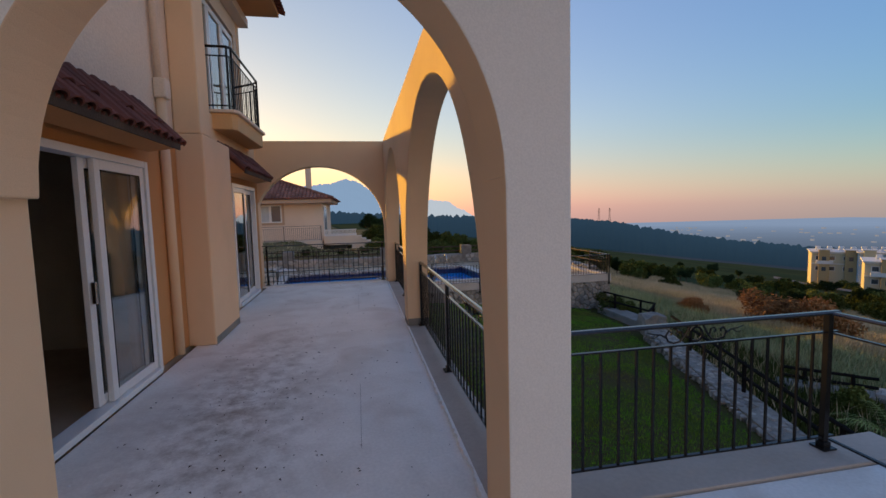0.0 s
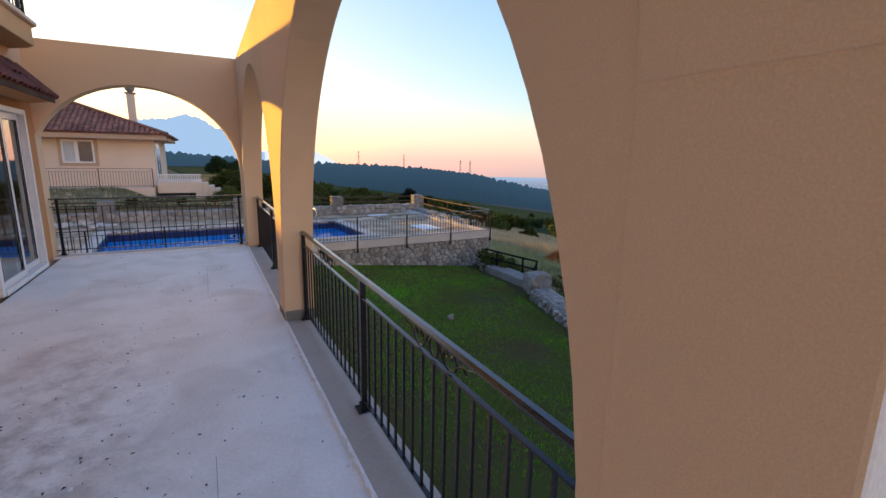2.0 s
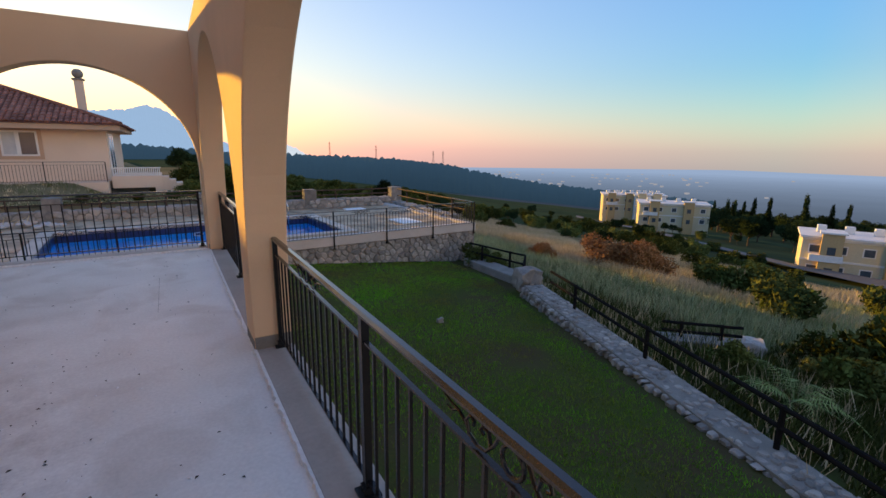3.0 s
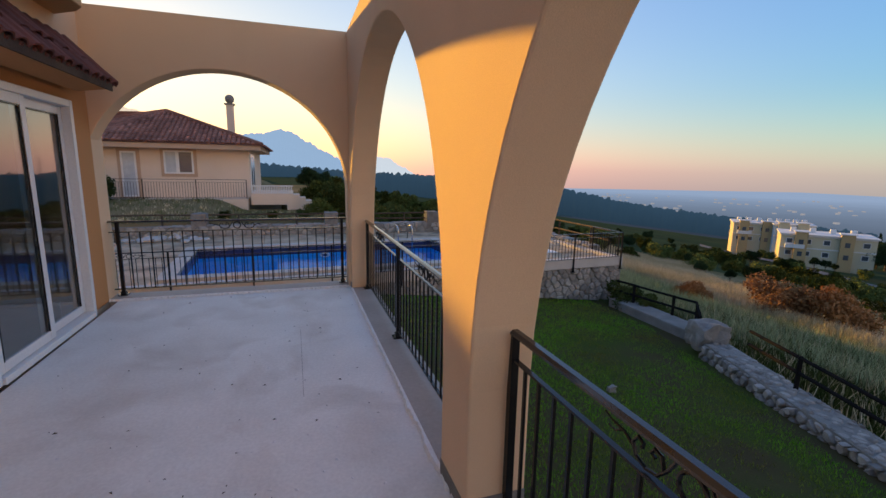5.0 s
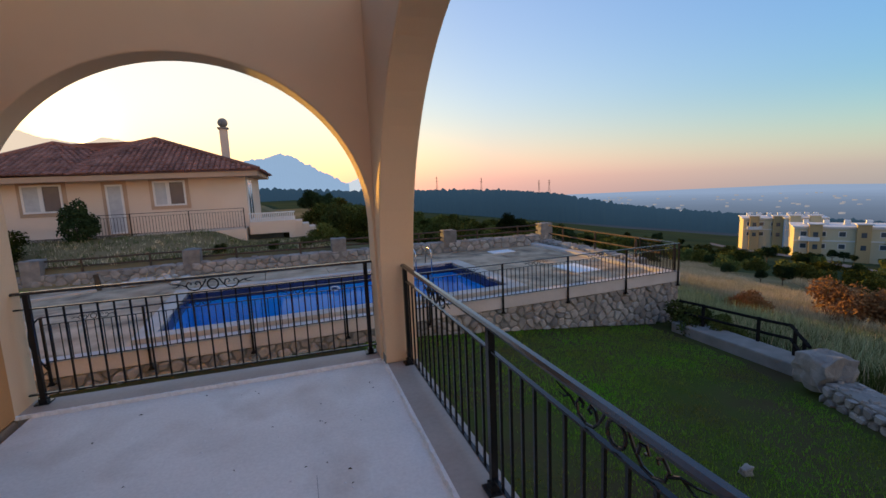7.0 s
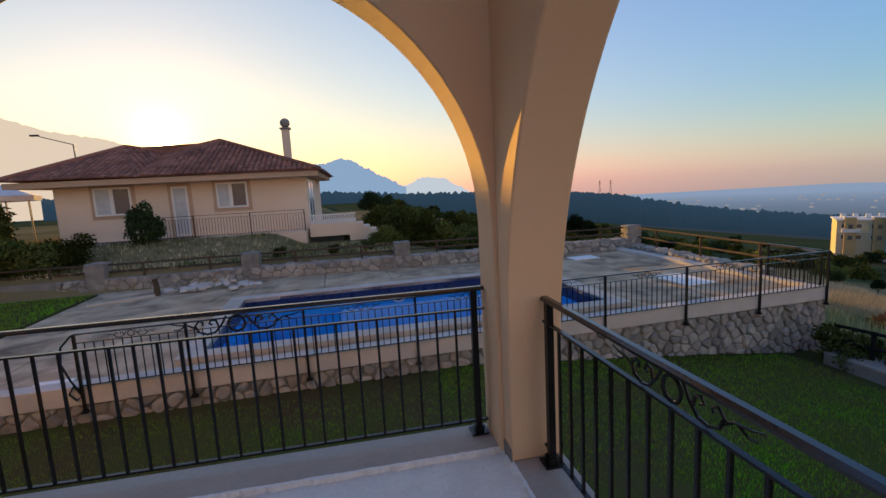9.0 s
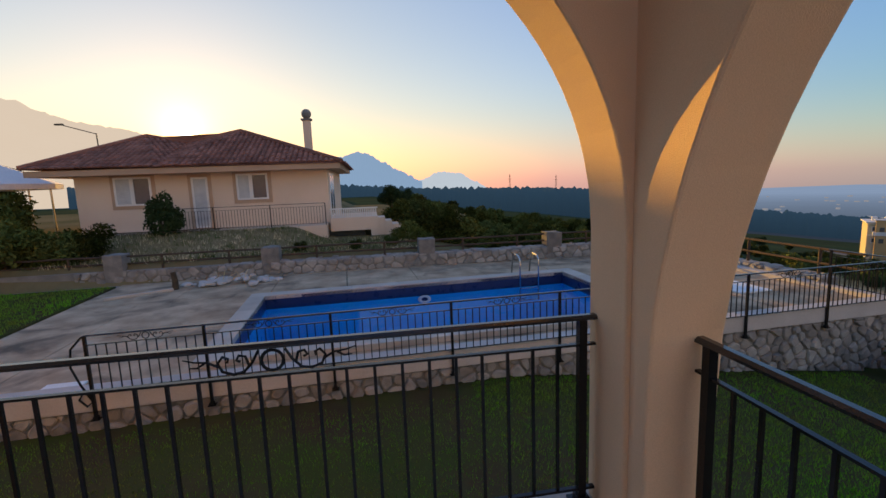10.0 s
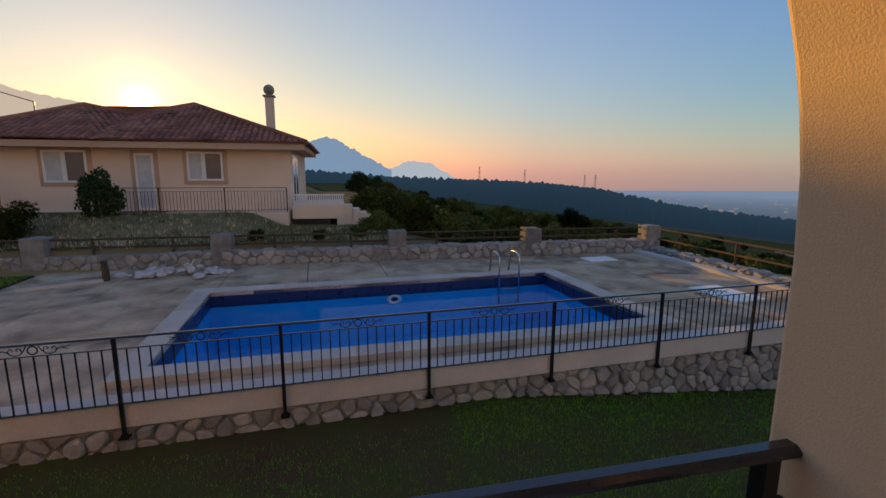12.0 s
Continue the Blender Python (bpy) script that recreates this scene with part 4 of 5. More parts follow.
# ---- neighbour's house ----
house = empty("house", "cream single-storey house with a red tiled hip roof", "house")
house.location = (-0.13, 0.0, 0.18)
HX0, HX1, HY = -11.2, -1.62, 29.0
part("wall", box(HX0, HX1, HY, HY + 8, -1.0, 2.12), CREAM, house)
# dark window glass, used as well for the painted shade under the porch
SHADE = mat("dark_pane_and_porch_shade", (0.05, 0.07, 0.09), (0.10, 0.11, 0.12), 0.12, 1.0, 20, 0, spec=0.6)
CURTAIN = mat("curtain", (0.55, 0.58, 0.60), (0.45, 0.48, 0.52), 0.9, 4.0, 30, 0)


def house_window(x0, x1, z0, z1, split, name="window"):
    w = part(name, box(x0 - 0.14, x1 + 0.14, HY - 0.03, HY + 0.02, z0 - 0.14, z1 + 0.12), TERRACOTTA, house, "window with a painted surround", bevel=0.01)
    bm = bmesh.new()
    m = x0 + (x1 - x0) * split
    for a, b in ((x0, m), (m, x1)) if split < 1 else ((x0, x1),):
        for q in ((a, a + 0.07, z0, z1), (b - 0.07, b, z0, z1), (a + 0.07, b - 0.07, z0, z0 + 0.07), (a + 0.07, b - 0.07, z1 - 0.07, z1)):
            box(q[0], q[1], HY - 0.075, HY - 0.03, q[2], q[3], bm)
    part("frame", bm, PVC, w)
    part("pane", box(x0 + 0.05, m - 0.05 if split < 1 else x1 - 0.05, HY - 0.05, HY - 0.034, z0 + 0.05, z1 - 0.05), CURTAIN, w)
    if split < 1:
        part("pane", box(m + 0.05, x1 - 0.05, HY - 0.05, HY - 0.034, z0 + 0.05, z1 - 0.05), SHADE, w)


house_window(-9.80, -8.45, 0.88, 2.0, 0.48)
house_window(-5.25, -4.03, 0.94, 2.0, 0.46)
house_window(-6.96, -6.35, -0.12, 1.92, 1, "door")
for y in (29.35, 30.5):
    d = part("door", box(HX1, HX1 + 0.05, y, y + 1.0, -0.1, 1.95), PVC, house, "white glazed door", bevel=0.01)
    part("pane", box(HX1 + 0.05, HX1 + 0.056, y + 0.12, y + 0.88, 0.1, 1.82), SHADE, d)
ra = [Vector(p) for p in ((-12.5, 28.2, 2.36), (-0.95, 28.2, 2.30), (-0.95, 37.6, 2.30), (-12.5, 37.6, 2.36), (-9.7, 32.0, 3.86), (-5.65, 32.0, 4.00), (-8.0, 32.0, 3.52), (-7.8, 28.2, 2.33))]
A, B, C, D, P1, P2, N0, M0 = ra
front = ((A, M0, P1), (M0, N0, P1), (M0, P2, N0), (M0, B, P2), (B, C, P2))
bm = bmesh.new()
vv = [bm.verts.new(p) for p in ra]
for f in ((0, 7, 4), (7, 6, 4), (7, 5, 6), (7, 1, 5), (1, 2, 5), (2, 3, 5), (3, 4, 5), (3, 0, 4), (4, 6, 5)):
    bm.faces.new([vv[i] for i in f])
roof2 = part("roof", bm, ROOF_TILE, house, "weathered red clay tile roof")
part("eave_box", box(-12.42, -1.03, 28.28, 37.5, 2.08, 2.30), TERRACOTTA, house, "painted boxed eaves")
vs, fs = [], []
for t0, t1, t2 in front:
    nrm = (t1 - t0).cross(t2 - t0).normalized()
    if nrm.z < 0:
        nrm = -nrm
    fall = Vector((nrm.x, nrm.y, 0)).normalized()
    fall = (fall - nrm * fall.dot(nrm)).normalized()
    side = nrm.cross(fall)
    o = t0
    us = [(p - o).dot(side) for p in (t0, t1, t2)]
    ws = [(p - o).dot(fall) for p in (t0, t1, t2)]
    w = min(ws)
    tri = [Vector((x, y)) for x, y in zip(us, ws)]
    area = (tri[1] - tri[0]).cross(tri[2] - tri[0])
    while w < max(ws):
        u = min(us)
        while u < max(us):
            q = Vector((u, w + 0.17))
            b0, b1 = (tri[1] - q).cross(tri[2] - q) / area, (tri[2] - q).cross(tri[0] - q) / area
            if b0 > -0.005 and b1 > -0.005 and b0 + b1 < 1.005:
                k = len(vs)
                lift = random.uniform(0, 0.012)
                for e, h in ((0, 0.0), (0.37, 0.025)):
                    for s, z in ((-0.1, 0.005), (-0.05, 0.06), (0.05, 0.06), (0.1, 0.005)):
                        vs.append(tuple(o + side * (u + s) + fall * (w + e) + nrm * (z + h + lift)))
                fs += [(k + i, k + i + 1, k + i + 5, k + i + 4) for i in range(3)] + [(k + 4, k + 5, k + 6, k + 7)]
            u += 0.215
        w += 0.34
me = bpy.data.meshes.new("roof_tiles")
me.from_pydata(vs, [], fs)
me.materials.append(ROOF_TILE)
tiles = new("roof_tiles", me)
tiles.parent = house
tagged(tiles, kind="stuff")
for p, q in ((A, P1), (B, P2), (P2, C), (P1, N0), (N0, P2)):
    part("ridge", tube([p + Vector((0, 0, 0.06)), q + Vector((0, 0, 0.06))], 0.10, 8), ROOF_TILE, house)
chim = part("chimney", box(-2.95, -2.59, 32.82, 33.18, 2.6, 4.62), CREAM, house, "cream stucco chimney", bevel=0.02)
part("cap", box(-3.02, -2.52, 32.75, 33.25, 4.62, 4.69), MORTAR, chim)
bm = bmesh.new()
bmesh.ops.create_uvsphere(bm, u_segments=14, v_segments=10, radius=0.24, matrix=Matrix.Translation((-2.77, 33.0, 4.93)))
part("cowl", bm, MORTAR, chim, "round chimney cowl")
# its terrace, stairs and railing
part("plinth", box(-11.2, HX1 - 0.05, 27.7, 28.99, -1.0, -0.16), CREAM, house)
porch = part("porch", box(HX1 + 0.06, 0.36, 28.2, 31.5, -0.48, 0.06), CREAM, house, "cream raised porch", bevel=0.01)
part("pier", box(0.06, 0.36, 28.2, 28.5, -1.0, -0.48), CREAM, house)
# dark box painted in for the shade of the open space below the porch
part("porch_shade", box(HX1 - 0.05, -0.2, 28.6, 31.4, -1.0, -0.48), SHADE, house)
for i in range(24):
    part("baluster", box(-1.50 + i * 0.077, -1.46 + i * 0.077, 28.24, 28.28, 0.06, 0.40), PVC, porch)
part("porch_rail", box(-1.56, 0.36, 28.22, 28.30, 0.40, 0.45), PVC, porch)
for i in range(7):
    part("step", box(0.36 + i * 0.28, 0.66 + i * 0.28, 28.3, 29.4, -1.2, 0.0 - 0.15 * i), CREAM, house)
railing((-8.13, 27.85), (-1.83, 27.85), 0.02, [0, 2.1, 4.2, 6.3], height=0.88, label="black iron railing on the neighbour's terrace", group="neighbour railings", scrolls=False, plates=False)

# ---- plants ----
LEAF = mat("leaf_green", (0.06, 0.09, 0.024), (0.095, 0.10, 0.03), 0.7, 1.5, 30, 0, spec=0.05, rand=0.4)
LEAF_DARK = mat("leaf_dark", (0.022, 0.042, 0.018), (0.035, 0.05, 0.02), 0.75, 1.5, 30, 0, spec=0.05, rand=0.4)
LEAF_RUST = mat("leaf_rust", (0.31, 0.15, 0.06), (0.22, 0.115, 0.05), 0.85, 1.0, 30, 0, spec=0.05, rand=0.35)
STRAW = mat("dry_grass", (0.74, 0.58, 0.38), (0.46, 0.38, 0.20), 0.9, 0.25, 20, 0, spec=0.05, rand=0.35)
GRASS = mat("lawn_grass", (0.135, 0.42, 0.018), (0.17, 0.17, 0.04), 0.8, 0.6, 20, 0, spec=0.05, rand=0.3)
BARK = mat("bark", (0.10, 0.075, 0.05), (0.06, 0.045, 0.03), 0.95, 6, 40, 0.6)


def crown_mesh(name, material, blobs, leaves, size, seed):
    """Many small leaves round several uneven clumps."""
    rnd = random.Random(seed)
    vs, fs = [], []
    total = sum(r[0] * r[2] for _, r in blobs)
    for c, r in blobs:
        for _ in range(int(leaves * r[0] * r[2] / total)):
            d = Vector((rnd.gauss(0, 1), rnd.gauss(0, 1), rnd.gauss(0, 1))).normalized()
            f = rnd.uniform(0.55, 1.08)
            f *= 0.86 + 0.3 * noise.noise(d * 2.3 + Vector((seed, 0, 0)))
            p = Vector(c) + Vector((d.x * r[0], d.y * r[1], d.z * r[2])) * f
            a = Vector((rnd.gauss(0, 1), rnd.gauss(0, 1), rnd.gauss(0, 1))).normalized()
            b = a.orthogonal().normalized()
            s = size * rnd.uniform(0.6, 1.3)
            k = len(vs)
            vs += [tuple(p - a * s), tuple(p + b * s * 0.45), tuple(p + a * s), tuple(p - b * s * 0.45)]
            fs.append((k, k + 1, k + 2, k + 3))
    me = bpy.data.meshes.new(name)
    me.from_pydata(vs, [], fs)
    me.materials.append(material)
    return me


def plant(name, label, category, group, place, material, blobs, leaves, size, trunk, seed):
    t = empty(name, label, category, group)
    o = new("crown", crown_mesh("crown", material, blobs, leaves, size, seed))
    o.parent = t
    h = blobs[0][0][2]
    tr = part("trunk", tube([(0, 0, -0.3), (0.05 * trunk, 0, h * 0.35), (-0.04, 0.06, h * 0.7), (0, 0, h)], trunk, 8, taper=0.35), BARK, t)
    for c, r in blobs[1:4]:
        part("limb", tube([(0, 0, h * 0.4), tuple(Vector(c) * 0.6 + Vector((0, 0, h * 0.1))), c], trunk * 0.5, 6, taper=0.3), BARK, tr)
    t.matrix_world = place
    return t


def ground_at(x, y, s=1.0, rot=0.0):
    return Matrix.Translation((x, y, ground_z(x, y) - 0.05)) @ Matrix.Rotation(rot, 4, "Z") @ Matrix.Diagonal((s, s, s, 1))


def copies(ob, x, y, s, rot):
    copy_thing(ob, ground_at(x, y, s / ob.scale[0], rot))


BUSH = [((0, 0, 0.7), (0.9, 0.9, 0.7)), ((0.7, 0.3, 0.55), (0.6, 0.6, 0.5)), ((-0.6, -0.3, 0.5), (0.6, 0.5, 0.5)), ((0.1, -0.6, 0.9), (0.45, 0.45, 0.5)), ((-0.2, 0.5, 1.1), (0.5, 0.5, 0.45))]
TREE = [((0, 0, 2.6), (1.5, 1.5, 1.2)), ((1.1, 0.4, 2.2), (0.9, 0.9, 0.8)), ((-1.0, -0.3, 2.3), (0.9, 0.9, 0.8)), ((0.2, 1.0, 2.9), (0.9, 0.8, 0.8)), ((-0.3, -0.8, 3.3), (0.8, 0.8, 0.7))]
CONE = [((0, 0, 1.0), (0.45, 0.45, 1.0)), ((0.05, 0, 2.2), (0.35, 0.35, 1.0)), ((0, 0.03, 3.3), (0.22, 0.22, 0.9))]
SHRUB = [((0, 0, 0.7), (0.65, 0.6, 0.75)), ((0.15, 0, 1.3), (0.3, 0.3, 0.45)), ((-0.25, 0.1, 1.1), (0.35, 0.3, 0.45)), ((0.35, 0.2, 0.7), (0.4, 0.4, 0.5))]
sh = plant("shrub", "dark evergreen shrub before the neighbour's terrace", "shrub", "", Matrix.Translation((-7.6, 27.2, -0.15)), LEAF_DARK, SHRUB, 2600, 0.07, 0.05, 2)
bush = plant("bush", "olive green bush behind the low wall", "bush", "bushes", ground_at(2.4, 30.5, 1.0), LEAF, BUSH, 3200, 0.08, 0.05, 4)
rng = random.Random(12)
for x, y, s in ((-9.6, 24.3, 0.4), (-2.4, 24.6, 0.26), (-0.6, 24.5, 0.24), (0.6, 24.6, 0.28), (-10.8, 24.3, 1.0), (-9.7, 24.6, 0.8), (-12.4, 24.2, 1.25), (-9.0, 25.2, 0.75), (-13.6, 25.0, 1.3), (-11.6, 24.6, 0.95), (-15.5, 26, 1.35), (-12.6, 26.2, 1.1), (-14.8, 24.5, 1.2), (-17.5, 25, 1.1), (-10.2, 24.7, 0.6), (-13.8, 28.5, 1.2), (9.35, 15.3, 0.55), (9.6, 14.6, 0.42)):
    copies(bush, x, y, s, rng.uniform(0, 6))
for i in range(230):
    y = rng.uniform(26, 62)
    x = 1.0 + (y - 24) * 0.02 + (y - 8) * 0.62 * rng.random()
    copies(bush, x, y, rng.choice((0.32, 0.45, 0.6, 0.9)) * (0.6 + y / 80), rng.uniform(0, 6))
tree = plant("tree", "dark green broadleaf tree with an uneven crown", "tree", "trees", ground_at(1.4, 40, 0.55), LEAF_DARK, TREE, 4200, 0.12, 0.13, 7)
for x, y, s in ((2.6, 46, 0.5), (5.5, 44, 0.36), (-20.5, 38, 0.9), (19.0, 45, 0.7), (21.0, 46.5, 0.6)):
    copies(tree, x, y, s, rng.uniform(0, 6))
for i in range(120):
    az, d = radians(rng.uniform(60, 90)), rng.uniform(125, 290)
    x, y = d * math.sin(az), d * math.cos(az)
    copies(tree, x, y, rng.uniform(1.0, 1.5) * (0.6 + d / 190), rng.uniform(0, 6))
for i in range(5):
    az, d = radians(rng.uniform(46, 62)), rng.uniform(126, 142)
    copies(tree, d * math.sin(az), d * math.cos(az), rng.uniform(0.5, 0.8), rng.uniform(0, 6))
cyp = plant("cypress", "slender dark cypress in the distance", "cypress", "cypresses", ground_at(190, 96, 3.2), LEAF_DARK, CONE, 1500, 0.12, 0.06, 9)
for az, d, s in ((62.7, 215, 3.4), (65.0, 210, 3.6), (64.2, 225, 3.2), (66.3, 214, 3.7), (63.4, 222, 3.3), (69.2, 205, 4.1), (61.5, 230, 3.1), (72.4, 200, 3.4), (71.2, 200, 3.3)):
    copies(cyp, d * math.sin(radians(az)), d * math.cos(radians(az)), s, az)
PETAL = mat("pale_blossom", (0.62, 0.58, 0.34), (0.40, 0.38, 0.18), 0.8, 3.0, 30, 0, spec=0.05, rand=0.3)
plant("bush", "bush with pale yellow blossoms beyond the low wall", "bush", "", ground_at(4.5, 32.6, 0.95), PETAL, BUSH, 260, 0.05, 0.05, 27)
rust = plant("russet_bush", "rust-brown dry bush in the grassy field", "bush", "russet bushes", ground_at(17.7, 16.6, 1.2), LEAF_RUST, BUSH, 5200, 0.06, 0.05, 14)
for x, y, s in ((18.7, 15.5, 1.3), (15.4, 18.4, 0.6)):
    copies(rust, x, y, s, rng.uniform(0, 6))
gbush = plant("bush", "low green bush on the grassy slope", "bush", "slope bushes", ground_at(17, 9, 1.0), LEAF, BUSH, 2600, 0.09, 0.05, 21)
for x, y, s in ((21.0, 13.2, 1.0), (21.2, 11.6, 1.15), (24, 12, 1.1), (15, 5.5, 1.0), (12.4, 5.0, 1.1), (13.5, 3.4, 1.2), (10.5, 3.0, 0.9), (28, 9, 1.2), (33, 20, 0.9), (38, 24, 1.0), (44, 30, 1.1), (34, 27, 0.9), (30, 14, 1.0), (11.0, 1.2, 1.2), (14, 0.5, 1.4), (8.9, 6.6, 0.42), (9.7, 5.2, 0.55), (9.0, 3.6, 0.6), (10.9, 6.0, 0.6), (7.7, 3.0, 0.5), (40, 40, 1.2), (48, 38, 1.3), (55, 36, 1.4)):
    copies(gbush, x, y, s, rng.uniform(0, 6))
for i in range(110):
    az, d = radians(rng.uniform(24, 66)), rng.uniform(48, 150)
    copies(tree if i % 3 == 0 else gbush, d * math.sin(az), d * math.cos(az), (0.35 if i % 3 == 0 else 0.9) * rng.uniform(0.8, 1.5) * (0.6 + d / 110), rng.uniform(0, 6))


def palm(x, y, size, seed):
    """A low palm: arching ribs, each with two rows of narrow leaflets."""
    rnd = random.Random(seed)
    p = empty("palm", "small green palm with arching fronds beside the garden wall", "palm", "palms")
    p.matrix_world = Matrix.Translation((x, y, ground_z(x, y)))
    part("trunk", tube([(0, 0, -0.1), (0.01, 0, 0.28 * size)], 0.09 * size, 9, taper=0.8), BARK, p)
    for k in range(15):
        a = math.tau * k / 15 + rnd.uniform(-0.2, 0.2)
        lift, length = rnd.uniform(0.35, 1.15), size * rnd.uniform(0.8, 1.15)
        out = Vector((math.cos(a), math.sin(a), 0))
        side = Vector((-math.sin(a), math.cos(a), 0))
        line = []
        for i in range(9):
            s = i / 8
            line.append(Vector((0, 0, 0.26 * size)) + out * (length * s * (1 - 0.12 * s)) + Vector((0, 0, length * (lift * s - 0.75 * s * s))))
        bm = tube(line, 0.008 * size, 4, taper=0.3)
        for i in range(2, 9):
            for j in (0.0, 0.5):
                q = line[i] if not j else (line[i] + line[i - 1]) / 2
                for sg in (-1, 1):
                    tip = q + side * (sg * 0.26 * size * (1.15 - i / 9)) + out * 0.14 * size + Vector((0, 0, -0.04 * size))
                    w = out * 0.011 * size
                    bm.faces.new([bm.verts.new(c) for c in (q - w, q + w, tip)])
        part("frond", bm, PALM, p)
    return p


PALM = mat("palm_frond", (0.27, 0.33, 0.11), (0.16, 0.22, 0.07), 0.6, 3.0, 40, 0, spec=0.3, rand=0.3)
palm(8.0, 5.3, 0.85, 3)


def blades(name, label, material, count, region, height, width, spread, seed, clump):
    rnd = random.Random(seed)
    vs, fs = [], []
    for _ in range(count):
        x, y = region(rnd)
        z = ground_z(x, y) - 0.02
        for _ in range(clump):
            px, py = x + rnd.gauss(0, spread), y + rnd.gauss(0, spread)
            a, h = rnd.uniform(0, math.tau), height * rnd.uniform(0.5, 1.25)
            w = width * rnd.uniform(0.7, 1.3)
            lx, ly = rnd.gauss(0, 0.3) * h, rnd.gauss(0, 0.3) * h
            k = len(vs)
            vs += [(px - w * math.cos(a), py - w * math.sin(a), z), (px + w * math.cos(a), py + w * math.sin(a), z), (px + lx, py + ly, z + h)]
            fs.append((k, k + 1, k + 2))
    me = bpy.data.meshes.new(name)
    me.from_pydata(vs, [], fs)
    me.materials.append(material)
    return tagged(new(name, me), label, "grass", kind="stuff")


def lawn_spot(rnd):
    while True:
        x, y = rnd.uniform(1.35, 8.6), rnd.uniform(2.7, 15.9)
        edge = ga.x + (y - ga.y) * gd.x / gd.y
        worn = noise.noise((x * 0.55, y * 0.55, 9)) + 0.35 * noise.noise((x * 2.3, y * 2.3, 4))
        if x < edge - 0.05 and (pool_place(x - POOL_O.x, 0).y - 0.1 > y) and worn + 0.12 * min(x - 2.4, 2.0) > rnd.uniform(-0.5, 0.18):
            return x, y


def lawn_spot_north(rnd):
    return rnd.uniform(-9, 1.4), rnd.uniform(11.5, 15.25)


def field_spot(rnd):
    while True:
        d, az = 19 + 42 * rnd.random() ** 1.2, radians(rnd.gauss(45, 13))
        x, y = d * math.sin(az), d * math.cos(az) + 3
        if x > 10.4 and (noise.noise((x * 0.12, y * 0.12, 5)) > -0.1):
            return x, y


blades("grass", "short green lawn grass", GRASS, 34000, lawn_spot, 0.06, 0.006, 0.03, 31, 3)
blades("grass", "short green lawn grass in the shade of the pool wall", GRASS, 12000, lawn_spot_north, 0.05, 0.006, 0.03, 32, 3)


def near_field_spot(rnd):
    while True:
        d, az = rnd.uniform(9, 32), radians(rnd.uniform(24, 88))
        x, y = d * math.sin(az), d * math.cos(az) + 3
        if x > 10.4 and noise.noise((x * 0.15, y * 0.15, 8)) > rnd.uniform(-0.5, 0.1):
            return x, y


OLIVE = mat("olive_grass", (0.32, 0.32, 0.18), (0.17, 0.21, 0.10), 0.85, 0.3, 20, 0, spec=0.05, rand=0.35)
blades("wild_grass", "rough olive green wild grass on the slope", OLIVE, 22000, near_field_spot, 0.42, 0.014, 0.13, 34, 5)
blades("dry_grass", "tall straw-coloured dry grass on the slope", STRAW, 42000, field_spot, 0.55, 0.016, 0.13, 33, 5)

def slope_spot(rnd):
    while True:
        x, y = rnd.uniform(5.5, 17), rnd.uniform(-2, 16)
        edge = ga.x + (y - ga.y) * gd.x / gd.y + 0.95
        if x > edge and not (9.0 < x < 10.3 and y > 12):
            return x, y


blades("weeds", "rough green and brown weeds beside the garden wall", LEAF, 9000, slope_spot, 0.34, 0.014, 0.12, 35, 6)
blades("dry_grass", "pale dry grass among the weeds", STRAW, 1800, slope_spot, 0.42, 0.012, 0.14, 36, 5)



def bank_spot(rnd):
    return rnd.uniform(-10, 1.5), 23.95 + 3.5 * rnd.random() ** 1.4


blades("weeds", "brown and green weeds on the bank before the neighbour's terrace", LEAF, 800, bank_spot, 0.15, 0.010, 0.10, 37, 6)
blades("dry_grass", "dry grass on the bank before the neighbour's terrace", STRAW, 500, bank_spot, 0.15, 0.008, 0.10, 38, 5)

# ---- far buildings ----
YELLOW = mat("yellow_render", (0.62, 0.55, 0.38), (0.56, 0.50, 0.34), 0.9, 0.1, 5, 0)
OCHRE = mat("ochre_render", (0.50, 0.36, 0.18), (0.45, 0.32, 0.16), 0.9, 0.1, 5, 0)
BLUE = mat("blue_render", (0.48, 0.60, 0.72), (0.44, 0.55, 0.66), 0.9, 0.1, 5, 0)
WHITE = mat("white_render", (0.75, 0.73, 0.70), (0.68, 0.66, 0.64), 0.9, 0.1, 5, 0)


